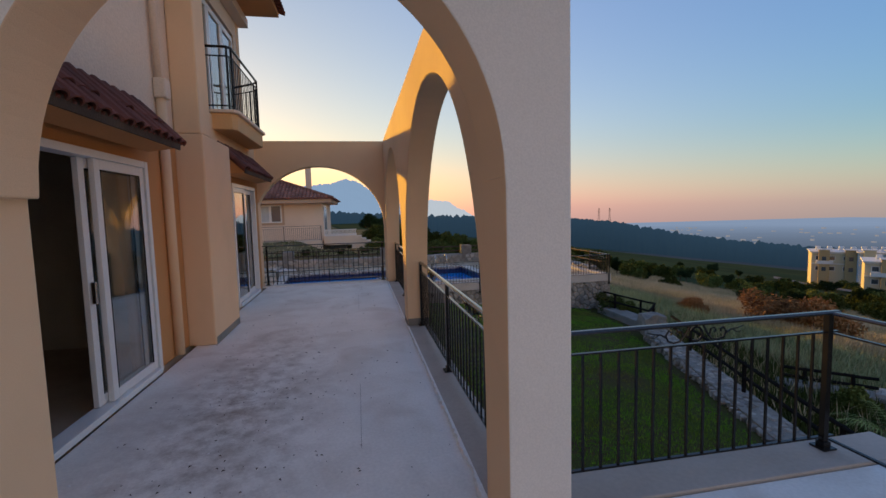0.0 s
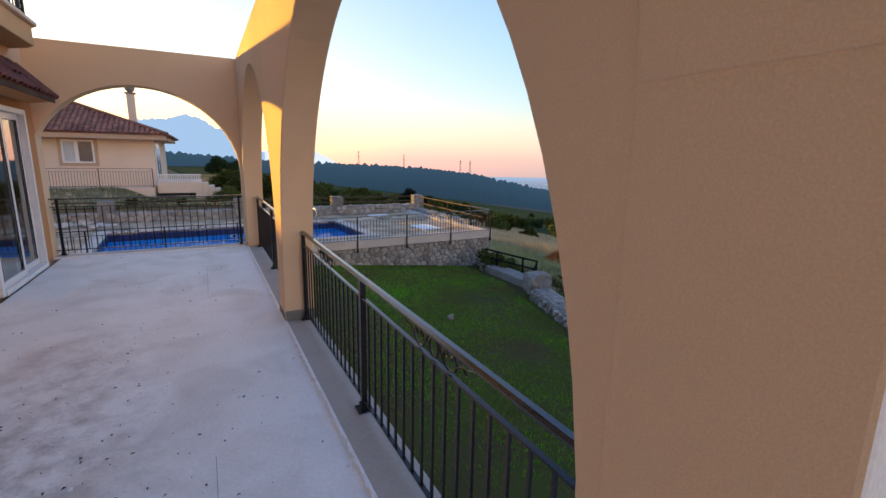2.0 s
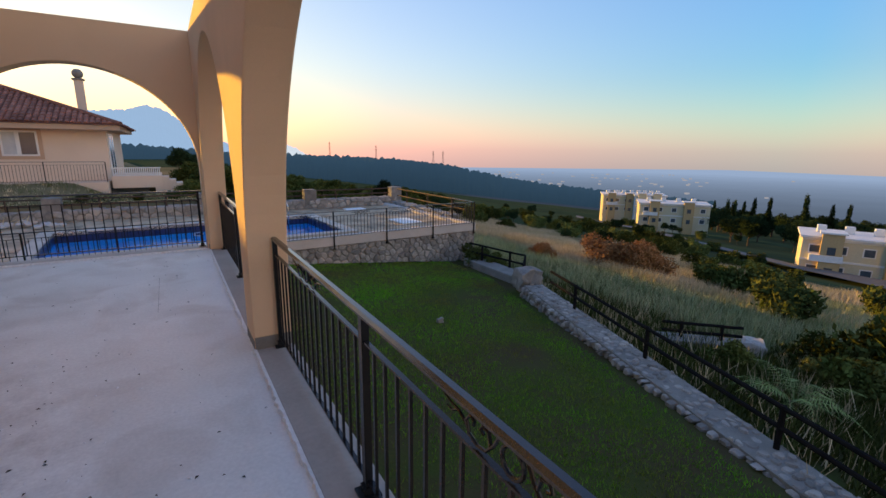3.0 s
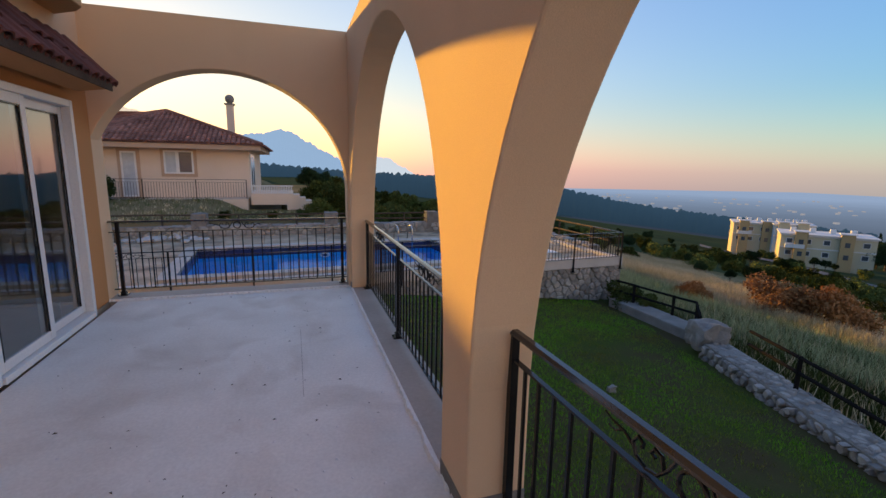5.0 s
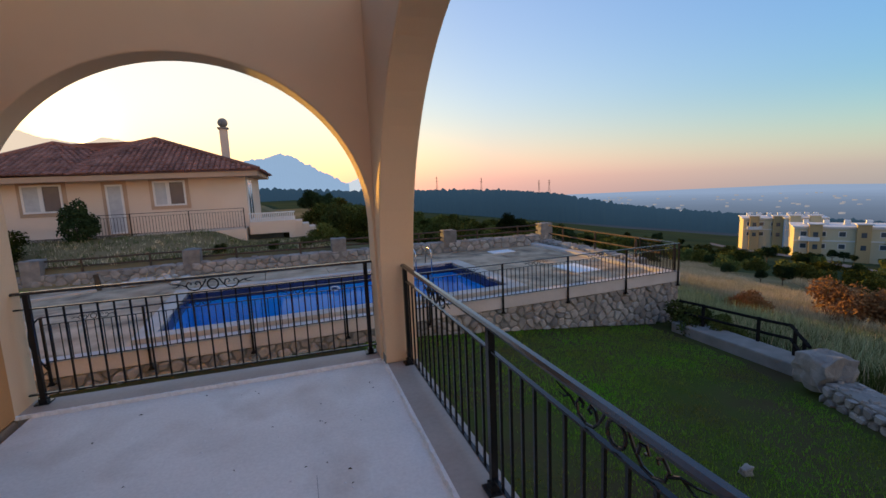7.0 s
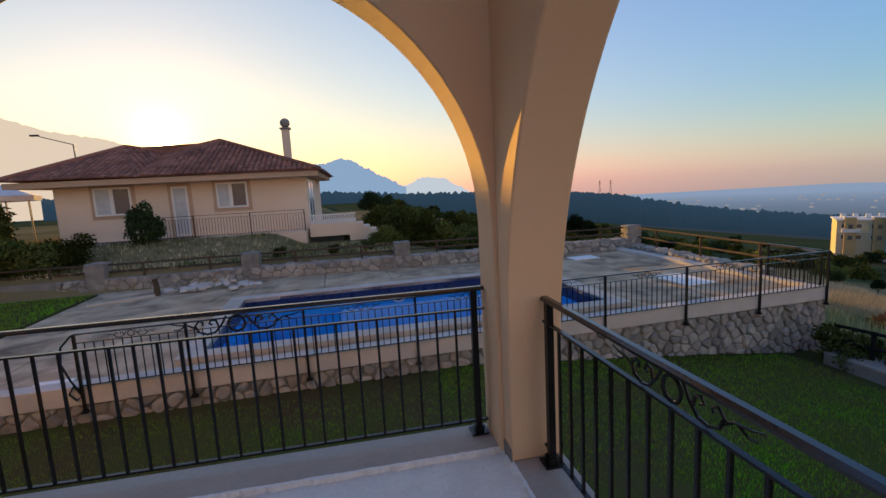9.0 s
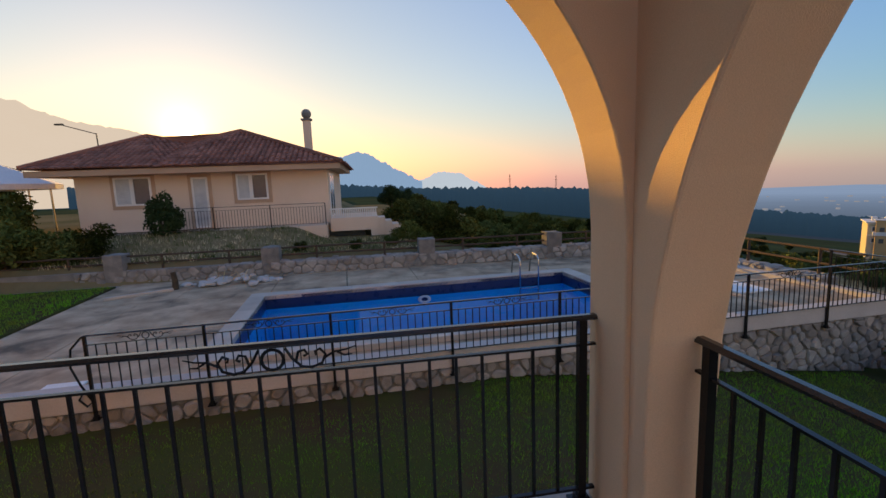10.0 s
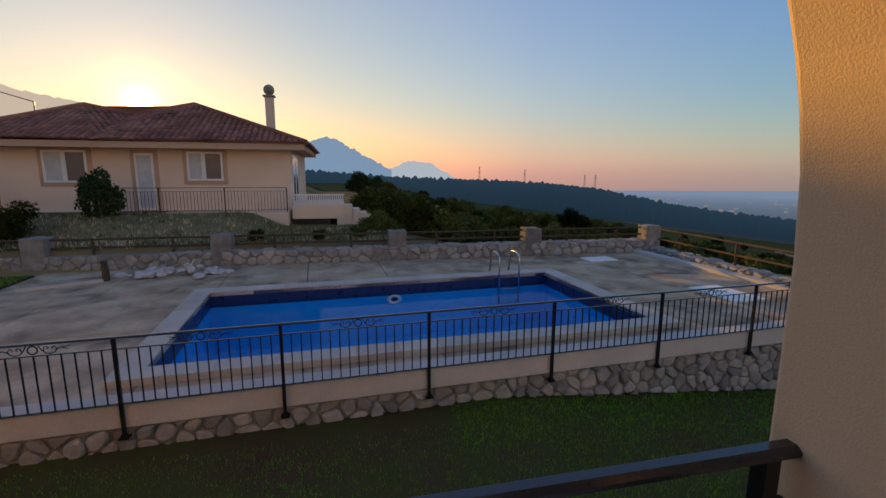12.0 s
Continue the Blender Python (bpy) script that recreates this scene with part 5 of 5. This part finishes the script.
def block(az, d, width, depth, height, paint, label, turn=0.0, storeys=2):
    """A flat-roofed block of flats, with windows, balconies and water tanks."""
    x, y = d * math.sin(radians(az)), d * math.cos(radians(az))
    e = empty("apartment_building", label, "building", "apartment buildings")
    part("wall", box(-width / 2, width / 2, 0, depth, -12, height), paint, e)
    part("roof", box(-width / 2 - 0.4, width / 2 + 0.4, -0.5, depth + 0.4, height, height + 0.35), WHITE, e)
    n = int(width / 3.2)
    for s in range(storeys):
        for i in range(n):
            cx, z = -width / 2 + (i + 0.5) * width / n, 0.9 + s * height / storeys
            w = part("window", box(cx - 0.75, cx + 0.75, -0.08, 0.02, z - 0.05, z + 1.35), WHITE, e)
            part("pane", box(cx - 0.6, cx + 0.6, -0.12, -0.08, z + 0.1, z + 1.2), SHADE, w)
        if s:
            part("balcony", box(-width / 2 + 1, -width / 2 + 5, -1.5, -0.01, s * height / storeys - 0.2, s * height / storeys + 0.8), WHITE, e)
    for k in (0.22, 0.70):
        cx = width * (k - 0.5)
        part("stair_bay", box(cx - 1.3, cx + 1.3, -1.3, -0.001, -12, height + 0.9), YELLOW if paint is not YELLOW else OCHRE, e)
        part("bay_roof", box(cx - 1.6, cx + 1.6, -1.6, 1.2, height + 0.9, height + 1.15), WHITE, e)
        for s in range(storeys):
            z = 0.9 + s * height / storeys
            part("bay_window", box(cx - 0.5, cx + 0.5, -1.36, -1.3, z, z + 1.2), SHADE, e)
    for s in range(1, storeys + 1):
        part("band", box(-width / 2 - 0.05, width / 2 + 0.05, -0.10, -0.002, s * height / storeys - 0.35, s * height / storeys - 0.05), WHITE, e)
    for i in range(4):
        bx = -width / 2 + (i + 0.7) * width / 4.6
        part("water_tank", box(bx - 0.6, bx + 0.6, depth / 2, depth / 2 + 1.2, height + 0.35, height + 1.5), WHITE, e, bevel=0.1)
    gz = 1.55 - d * math.tan(radians(turn))
    e.matrix_world = Matrix.Translation((x, y, gz - height)) @ Matrix.Rotation(-radians(az) + 0.12, 4, "Z")
    return e


block(52.0, 182, 13, 10, 6.4, YELLOW, "two-storey yellow block of flats with a flat roof", 5.0)
block(55.0, 178, 10, 10, 6.4, BLUE, "two-storey pale blue block of flats with a flat roof", 4.95)
block(57.4, 152, 19, 10, 6.2, YELLOW, "two-storey cream and yellow block of flats", 5.75)
block(73.5, 92, 16, 9, 6.4, YELLOW, "two-storey yellow block of flats with a flat roof", 7.9)
block(79.0, 90, 12, 9, 6.4, WHITE, "two-storey white block of flats with a flat roof", 7.5)

# road between the field and the buildings
ROAD = mat("asphalt", (0.11, 0.11, 0.115), (0.09, 0.09, 0.095), 0.9, 0.3, 8, 0)
bm = bmesh.new()
prev = None
for az, d in ((47, 170), (50, 150), (54.4, 128), (58.7, 112), (63, 100), (68, 90), (75, 82), (85, 76)):
    pts = []
    for k in (-4, 4):
        x, y = (d + k) * math.sin(radians(az)), (d + k) * math.cos(radians(az))
        pts.append(bm.verts.new((x, y, ground_z(x, y) + 0.7)))
    if prev:
        bm.faces.new((prev[0], prev[1], pts[1], pts[0]))
    prev = pts
tagged(part("road", bm, ROAD, smooth=True), "grey asphalt road on the slope", "road", kind="structure")

# ---- hills and mountains ----
def skyline(name, label, profile, crest, foot, foot_z, material, rough, steps=220):
    """A range whose crest follows (bearing, height in degrees) at that distance."""
    bm = bmesh.new()
    lo, hi = profile[0][0], profile[-1][0]
    rows = []
    for i in range(steps + 1):
        az = lo + (hi - lo) * i / steps
        for (a, e0), (b, e1) in zip(profile, profile[1:]):
            if a <= az <= b:
                t = (az - a) / (b - a)
                el = e0 + (e1 - e0) * (t * t * (3 - 2 * t) * 0.5 + t * 0.5)
                break
        s, c = math.sin(radians(az)), math.cos(radians(az))
        h = 1.55 + crest * math.tan(radians(el))
        col = []
        for j in range(9):
            f = j / 8
            d = foot + (crest - foot) * f
            z = foot_z + (h - foot_z) * (f ** 1.3)
            z += rough * noise.fractal(Vector((az * 2.2, f * 5, crest)), 1.0, 2.0, 5) * (0.35 + 0.65 * f)
            col.append(bm.verts.new((d * s, d * c, z)))
        back = crest * 1.08
        col.append(bm.verts.new((back * s, back * c, foot_z)))
        rows.append(col)
    for p, q in zip(rows, rows[1:]):
        for j in range(len(p) - 1):
            bm.faces.new((p[j], q[j], q[j + 1], p[j + 1]))
    return tagged(part(name, bm, material, smooth=True), label, "hill", kind="structure")


# air haze on ridge and mountains is painted in as blue or warm emission
FOREST = haze_glow_mat("hazy_forest", (0.016, 0.026, 0.02), (0.08, 0.17, 0.29), 0.12)
glow_by_distance(FOREST, 330, 720, 0.015, 0.13)
BLUE_HAZE = haze_glow_mat("hazy_mountain", (0.03, 0.04, 0.05), (0.36, 0.53, 0.76), 0.30)
PALE_HAZE = haze_glow_mat("pale_hazy_mountain", (0.03, 0.04, 0.05), (0.50, 0.55, 0.60), 0.46)
WARM_HAZE = haze_glow_mat("warm_haze_glow_mountain", (0.04, 0.04, 0.04), (0.62, 0.50, 0.38), 0.52)
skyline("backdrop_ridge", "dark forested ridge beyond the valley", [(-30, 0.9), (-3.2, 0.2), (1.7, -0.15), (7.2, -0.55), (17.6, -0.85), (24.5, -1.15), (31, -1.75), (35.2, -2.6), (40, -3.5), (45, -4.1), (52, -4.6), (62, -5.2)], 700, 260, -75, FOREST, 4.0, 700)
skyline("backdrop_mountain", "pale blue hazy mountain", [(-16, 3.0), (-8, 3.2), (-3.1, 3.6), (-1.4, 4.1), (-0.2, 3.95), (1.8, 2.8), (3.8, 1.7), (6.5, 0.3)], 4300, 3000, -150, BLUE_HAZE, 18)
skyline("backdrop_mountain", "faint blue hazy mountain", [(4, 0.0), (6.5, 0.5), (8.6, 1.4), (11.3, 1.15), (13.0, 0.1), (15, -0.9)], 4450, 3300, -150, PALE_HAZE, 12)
skyline("backdrop_mountain", "mountain range with a warm painted haze", [(-80, 6), (-50, 9), (-36, 9.0), (-33, 8.8), (-31.5, 7.95), (-28.7, 7.1), (-25, 6.6), (-22.2, 5.7), (-19.5, 5.3), (-17.8, 5.9), (-15, 5.3), (-10, 3.5)], 3600, 2200, -150, WARM_HAZE, 9)
for az, e in ((17.2, 0.75), (22.7, 0.4), (29.7, -0.2), (30.9, -0.2)):
    d = 690.0
    p = Vector((d * math.sin(radians(az)), d * math.cos(radians(az)), 1.55 + d * math.tan(radians(-1.9))))
    top = 1.55 + d * math.tan(radians(e))
    py = empty("pylon", "slender lattice pylon on the ridge", "pylon", "pylons")
    for sx in (-1, 1):
        part("leg", tube([p + Vector((sx * 1.6, 0, 0)), (p.x + sx * 0.15, p.y, top)], 0.22, 5), IRON, py)
    for k in range(5):
        z = p.z + (top - p.z) * k / 5
        part("brace", tube([(p.x - 1.6 + k * 0.3, p.y, z), (p.x + 1.3 - k * 0.3, p.y, z + (top - p.z) / 5)], 0.14, 5), IRON, py)
    for k, w in ((0.78, 2.4), (0.92, 1.8)):
        part("arm", tube([(p.x - w, p.y, p.z + (top - p.z) * k), (p.x + w, p.y, p.z + (top - p.z) * k)], 0.18, 5), IRON, py)
lampost = empty("street_lamp", "tall street lamp with a long arm behind the house", "street lamp")
ld = 48.0
lx, ly = ld * math.sin(radians(-27.6)), 10 + ld * math.cos(radians(-28.5))
part("pole", tube([(lx, ly, -1), (lx - 0.1, ly, 6.7)], 0.05, 8), IRON, lampost)
part("arm", tube([(lx - 0.1, ly, 6.65), (lx - 1.4, ly, 7.05), (lx - 2.7, ly, 7.45)], 0.035, 8), IRON, lampost)
part("head", box(lx - 3.1, lx - 2.5, ly - 0.12, ly + 0.12, 7.40, 7.53), IRON, lampost)


# ---- loose things and clutter ----
def rock(name, size, seed, cuts=2):
    bm = bmesh.new()
    bmesh.ops.create_icosphere(bm, subdivisions=cuts, radius=size)
    for v in bm.verts:
        v.co *= 1 + 0.35 * noise.noise(v.co * (1.6 / size) + Vector((seed, 0, 0)))
        v.co.z *= 0.55
    return bm


rr = random.Random(51)
for i in range(48):
    u, v = rr.gauss(0.15, 0.62), rr.gauss(7.15, 0.3)
    p = pool_place(u, min(v, 7.7), PD + 0.03 + 0.12 * max(0, 1 - abs(u - 0.1)))
    o = tagged(part("rubble_stone", rock("rubble_stone", rr.uniform(0.05, 0.15), i), KERB), "loose pale rubble stone on the pool deck", "stone", "rubble heap")
    o.matrix_world = Matrix.Translation(p) @ Matrix.Rotation(rr.uniform(0, 6), 4, "Z")
for i in range(9):
    u = rr.uniform(-0.5, 0.6)
    p = pool_place(u, rr.uniform(7.0, 7.5), PD + 0.12)
    a = rr.uniform(0, math.pi)
    q = p + Vector((0.35 * math.cos(a), 0.35 * math.sin(a), rr.uniform(0.02, 0.3)))
    tagged(part("dry_stick", tube([p, (p + q) / 2 + Vector((0, 0, 0.02)), q], 0.012, 5, taper=0.5), STRAW), "dry pale stick on the rubble heap", "stick", "dry sticks")
ka, kb = pool_place(-2.77, 6.18), pool_place(-1.37, 6.80)
kd = (kb - ka).normalized()
kn = Vector((-kd.y, kd.x, 0))
bm = bmesh.new()
kv = [bm.verts.new(q + kn * w + Vector((0, 0, z))) for q in (ka, kb) for w in (-0.06, 0.06) for z in (PD - 0.05, PD + 0.06)]
for f in ((0, 1, 3, 2), (4, 6, 7, 5), (0, 4, 5, 1), (2, 3, 7, 6), (0, 2, 6, 4), (1, 5, 7, 3)):
    bm.faces.new([kv[i] for i in f])
tagged(part("kerb_low", bm, COPING, bevel=0.012), "low pale kerb stone beside the rough lawn", "kerb", kind="structure")
p = pool_place(-1.35, 6.9, PD)
stump = tagged(part("tree_stump", tube([p, p + Vector((0.01, 0, 0.25)), p + Vector((-0.02, 0, 0.48))], 0.085, 10, taper=0.8), BARK), "short brown tree stump on the deck", "stump")
tagged(part("lawn_patch", pool_box(-9, -3.25, 3.32, 7.9, -1.6, PD + 0.02), LAWN), "small rough lawn beside the pool deck", "lawn", kind="structure")


def patch_spot(rnd):
    p = pool_place(rnd.uniform(-9, -3.3), rnd.uniform(3.4, 7.85))
    return p.x, p.y


gz_save = ground_z
ground_z = lambda x, y: PD + 0.03
blades("grass", "rough grass patch beside the pool deck", GRASS, 5200, patch_spot, 0.07, 0.007, 0.03, 41, 3)
ground_z = gz_save
for i, (u, v, w, d) in enumerate(((-0.62, 0.42, 0.5, 0.28), (11.6, 6.2, 0.9, 0.6), (11.9, 2.1, 0.8, 1.2))):
    tagged(part("marble_slab", pool_box(u - w / 2, u + w / 2, v - d / 2, v + d / 2, PD, PD + 0.03), WHITE_EDGE, bevel=0.004), "loose white marble slab lying on the deck", "slab", "marble slabs")
bm = box(-0.06, 0.06, -0.045, 0.045, -0.05, 0.06)
bmesh.ops.subdivide_edges(bm, edges=bm.edges[:], cuts=3, use_grid_fill=True)
for v in bm.verts:
    v.co += 0.03 * noise.noise_vector(v.co * 14)
rock = tagged(part("rock", bm, STONE, smooth=True), "small pale rock lying on the lawn", "rock")
rock.matrix_world = Matrix.Translation((4.94, 10.3, ground_z(4.94, 10.3) + 0.03))
# leaf litter on the terrace
vs, fs = [], []
for i in range(420):
    x, y = (rr.gauss(-0.5, 0.5), rr.gauss(4.2, 1.9)) if i % 5 < 3 else (rr.uniform(-1.5, 0.9), rr.uniform(-1, 10.7))
    x = min(0.9, max(-1.5, x))
    s, a = rr.uniform(0.004, 0.015), rr.uniform(0, 6.28)
    k = len(vs)
    ca, sa = math.cos(a) * s, math.sin(a) * s
    vs += [(x - ca, y - sa, -0.018), (x + sa * 0.5, y - ca * 0.5, -0.017 + s * 0.4), (x + ca, y + sa, -0.018), (x - sa * 0.5, y + ca * 0.5, -0.012)]
    fs.append((k, k + 1, k + 2, k + 3))
me = bpy.data.meshes.new("leaf_litter")
me.from_pydata(vs, [], fs)
me.materials.append(BARK)
tagged(new("leaf_litter", me), "scattered dry leaf crumbs on the terrace floor", "litter", kind="stuff")
vs, fs = [], []
for i in range(260):
    x, y = min(0.9, max(-1.5, rr.gauss(-0.2, 0.7))), rr.uniform(1.5, 10.6)
    s, a = rr.uniform(0.005, 0.018), rr.uniform(0, 6.28)
    k = len(vs)
    vs += [(x + s * f * math.cos(a + g), y + s * f * math.sin(a + g), -0.019 + h) for f, g, h in ((1.0, 0.0, 0.0), (0.7, 1.5, 0.0), (1.1, 3.2, 0.0), (0.6, 4.6, 0.0), (0.1, 0.0, s * 0.35))]
    fs += [(k, k + 1, k + 4), (k + 1, k + 2, k + 4), (k + 2, k + 3, k + 4), (k + 3, k, k + 4)]
me = bpy.data.meshes.new("mortar_chips")
me.from_pydata(vs, [], fs)
me.materials.append(WHITE_EDGE)
tagged(new("mortar_chips", me), "small white mortar chips on the terrace floor", "rubble", kind="stuff")
# parasol roof beyond the hedge
par = empty("gazebo", "white canvas gazebo beyond the hedge", "gazebo")
CANVAS = mat("white_canvas", (0.75, 0.75, 0.74), (0.68, 0.68, 0.68), 0.8, 1, 20, 0)
bm = bmesh.new()
cx, cy, cz = -15.8, 31.0, 2.1
apex = bm.verts.new((cx, cy, cz + 1.1))
ring = [bm.verts.new((cx + 2.6 * math.cos(a), cy + 2.6 * math.sin(a), cz)) for a in (math.tau * i / 8 for i in range(8))]
low = [bm.verts.new((cx + 2.6 * math.cos(a), cy + 2.6 * math.sin(a), cz - 0.22)) for a in (math.tau * i / 8 for i in range(8))]
for i in range(8):
    bm.faces.new((ring[i], ring[(i + 1) % 8], apex))
    bm.faces.new((low[i], low[(i + 1) % 8], ring[(i + 1) % 8], ring[i]))
part("canopy", bm, CANVAS, par)
for i in range(4):
    a = math.tau * i / 4
    part("pole", tube([(cx + 2.4 * math.cos(a), cy + 2.4 * math.sin(a), -0.6), (cx + 2.4 * math.cos(a), cy + 2.4 * math.sin(a), cz)], 0.04, 8), STEEL, par)
# town on the far plain
vs, fs = [], []
# haze over the houses is painted in as a pale emission
TOWN = haze_glow_mat("hazy_town", (0.08, 0.08, 0.08), (0.50, 0.50, 0.55), 0.21)
for i in range(90):
    az, d = radians(rr.choice((rr.gauss(37, 3), rr.gauss(52, 8)))), rr.uniform(2300, 4300)
    x, y = d * math.sin(az), d * math.cos(az)
    z = max(ground_z(x, y), -192)
    w, e, h = rr.uniform(4, 10), rr.uniform(4, 10), rr.uniform(4, 9)
    k = len(vs)
    vs += [(x + a * w, y + b * e, z + c * h) for a in (-1, 1) for b in (-1, 1) for c in (-0.2, 1)]
    fs += [tuple(k + q for q in f) for f in ((0, 1, 3, 2), (4, 6, 7, 5), (0, 4, 5, 1), (2, 3, 7, 6), (1, 5, 7, 3))]
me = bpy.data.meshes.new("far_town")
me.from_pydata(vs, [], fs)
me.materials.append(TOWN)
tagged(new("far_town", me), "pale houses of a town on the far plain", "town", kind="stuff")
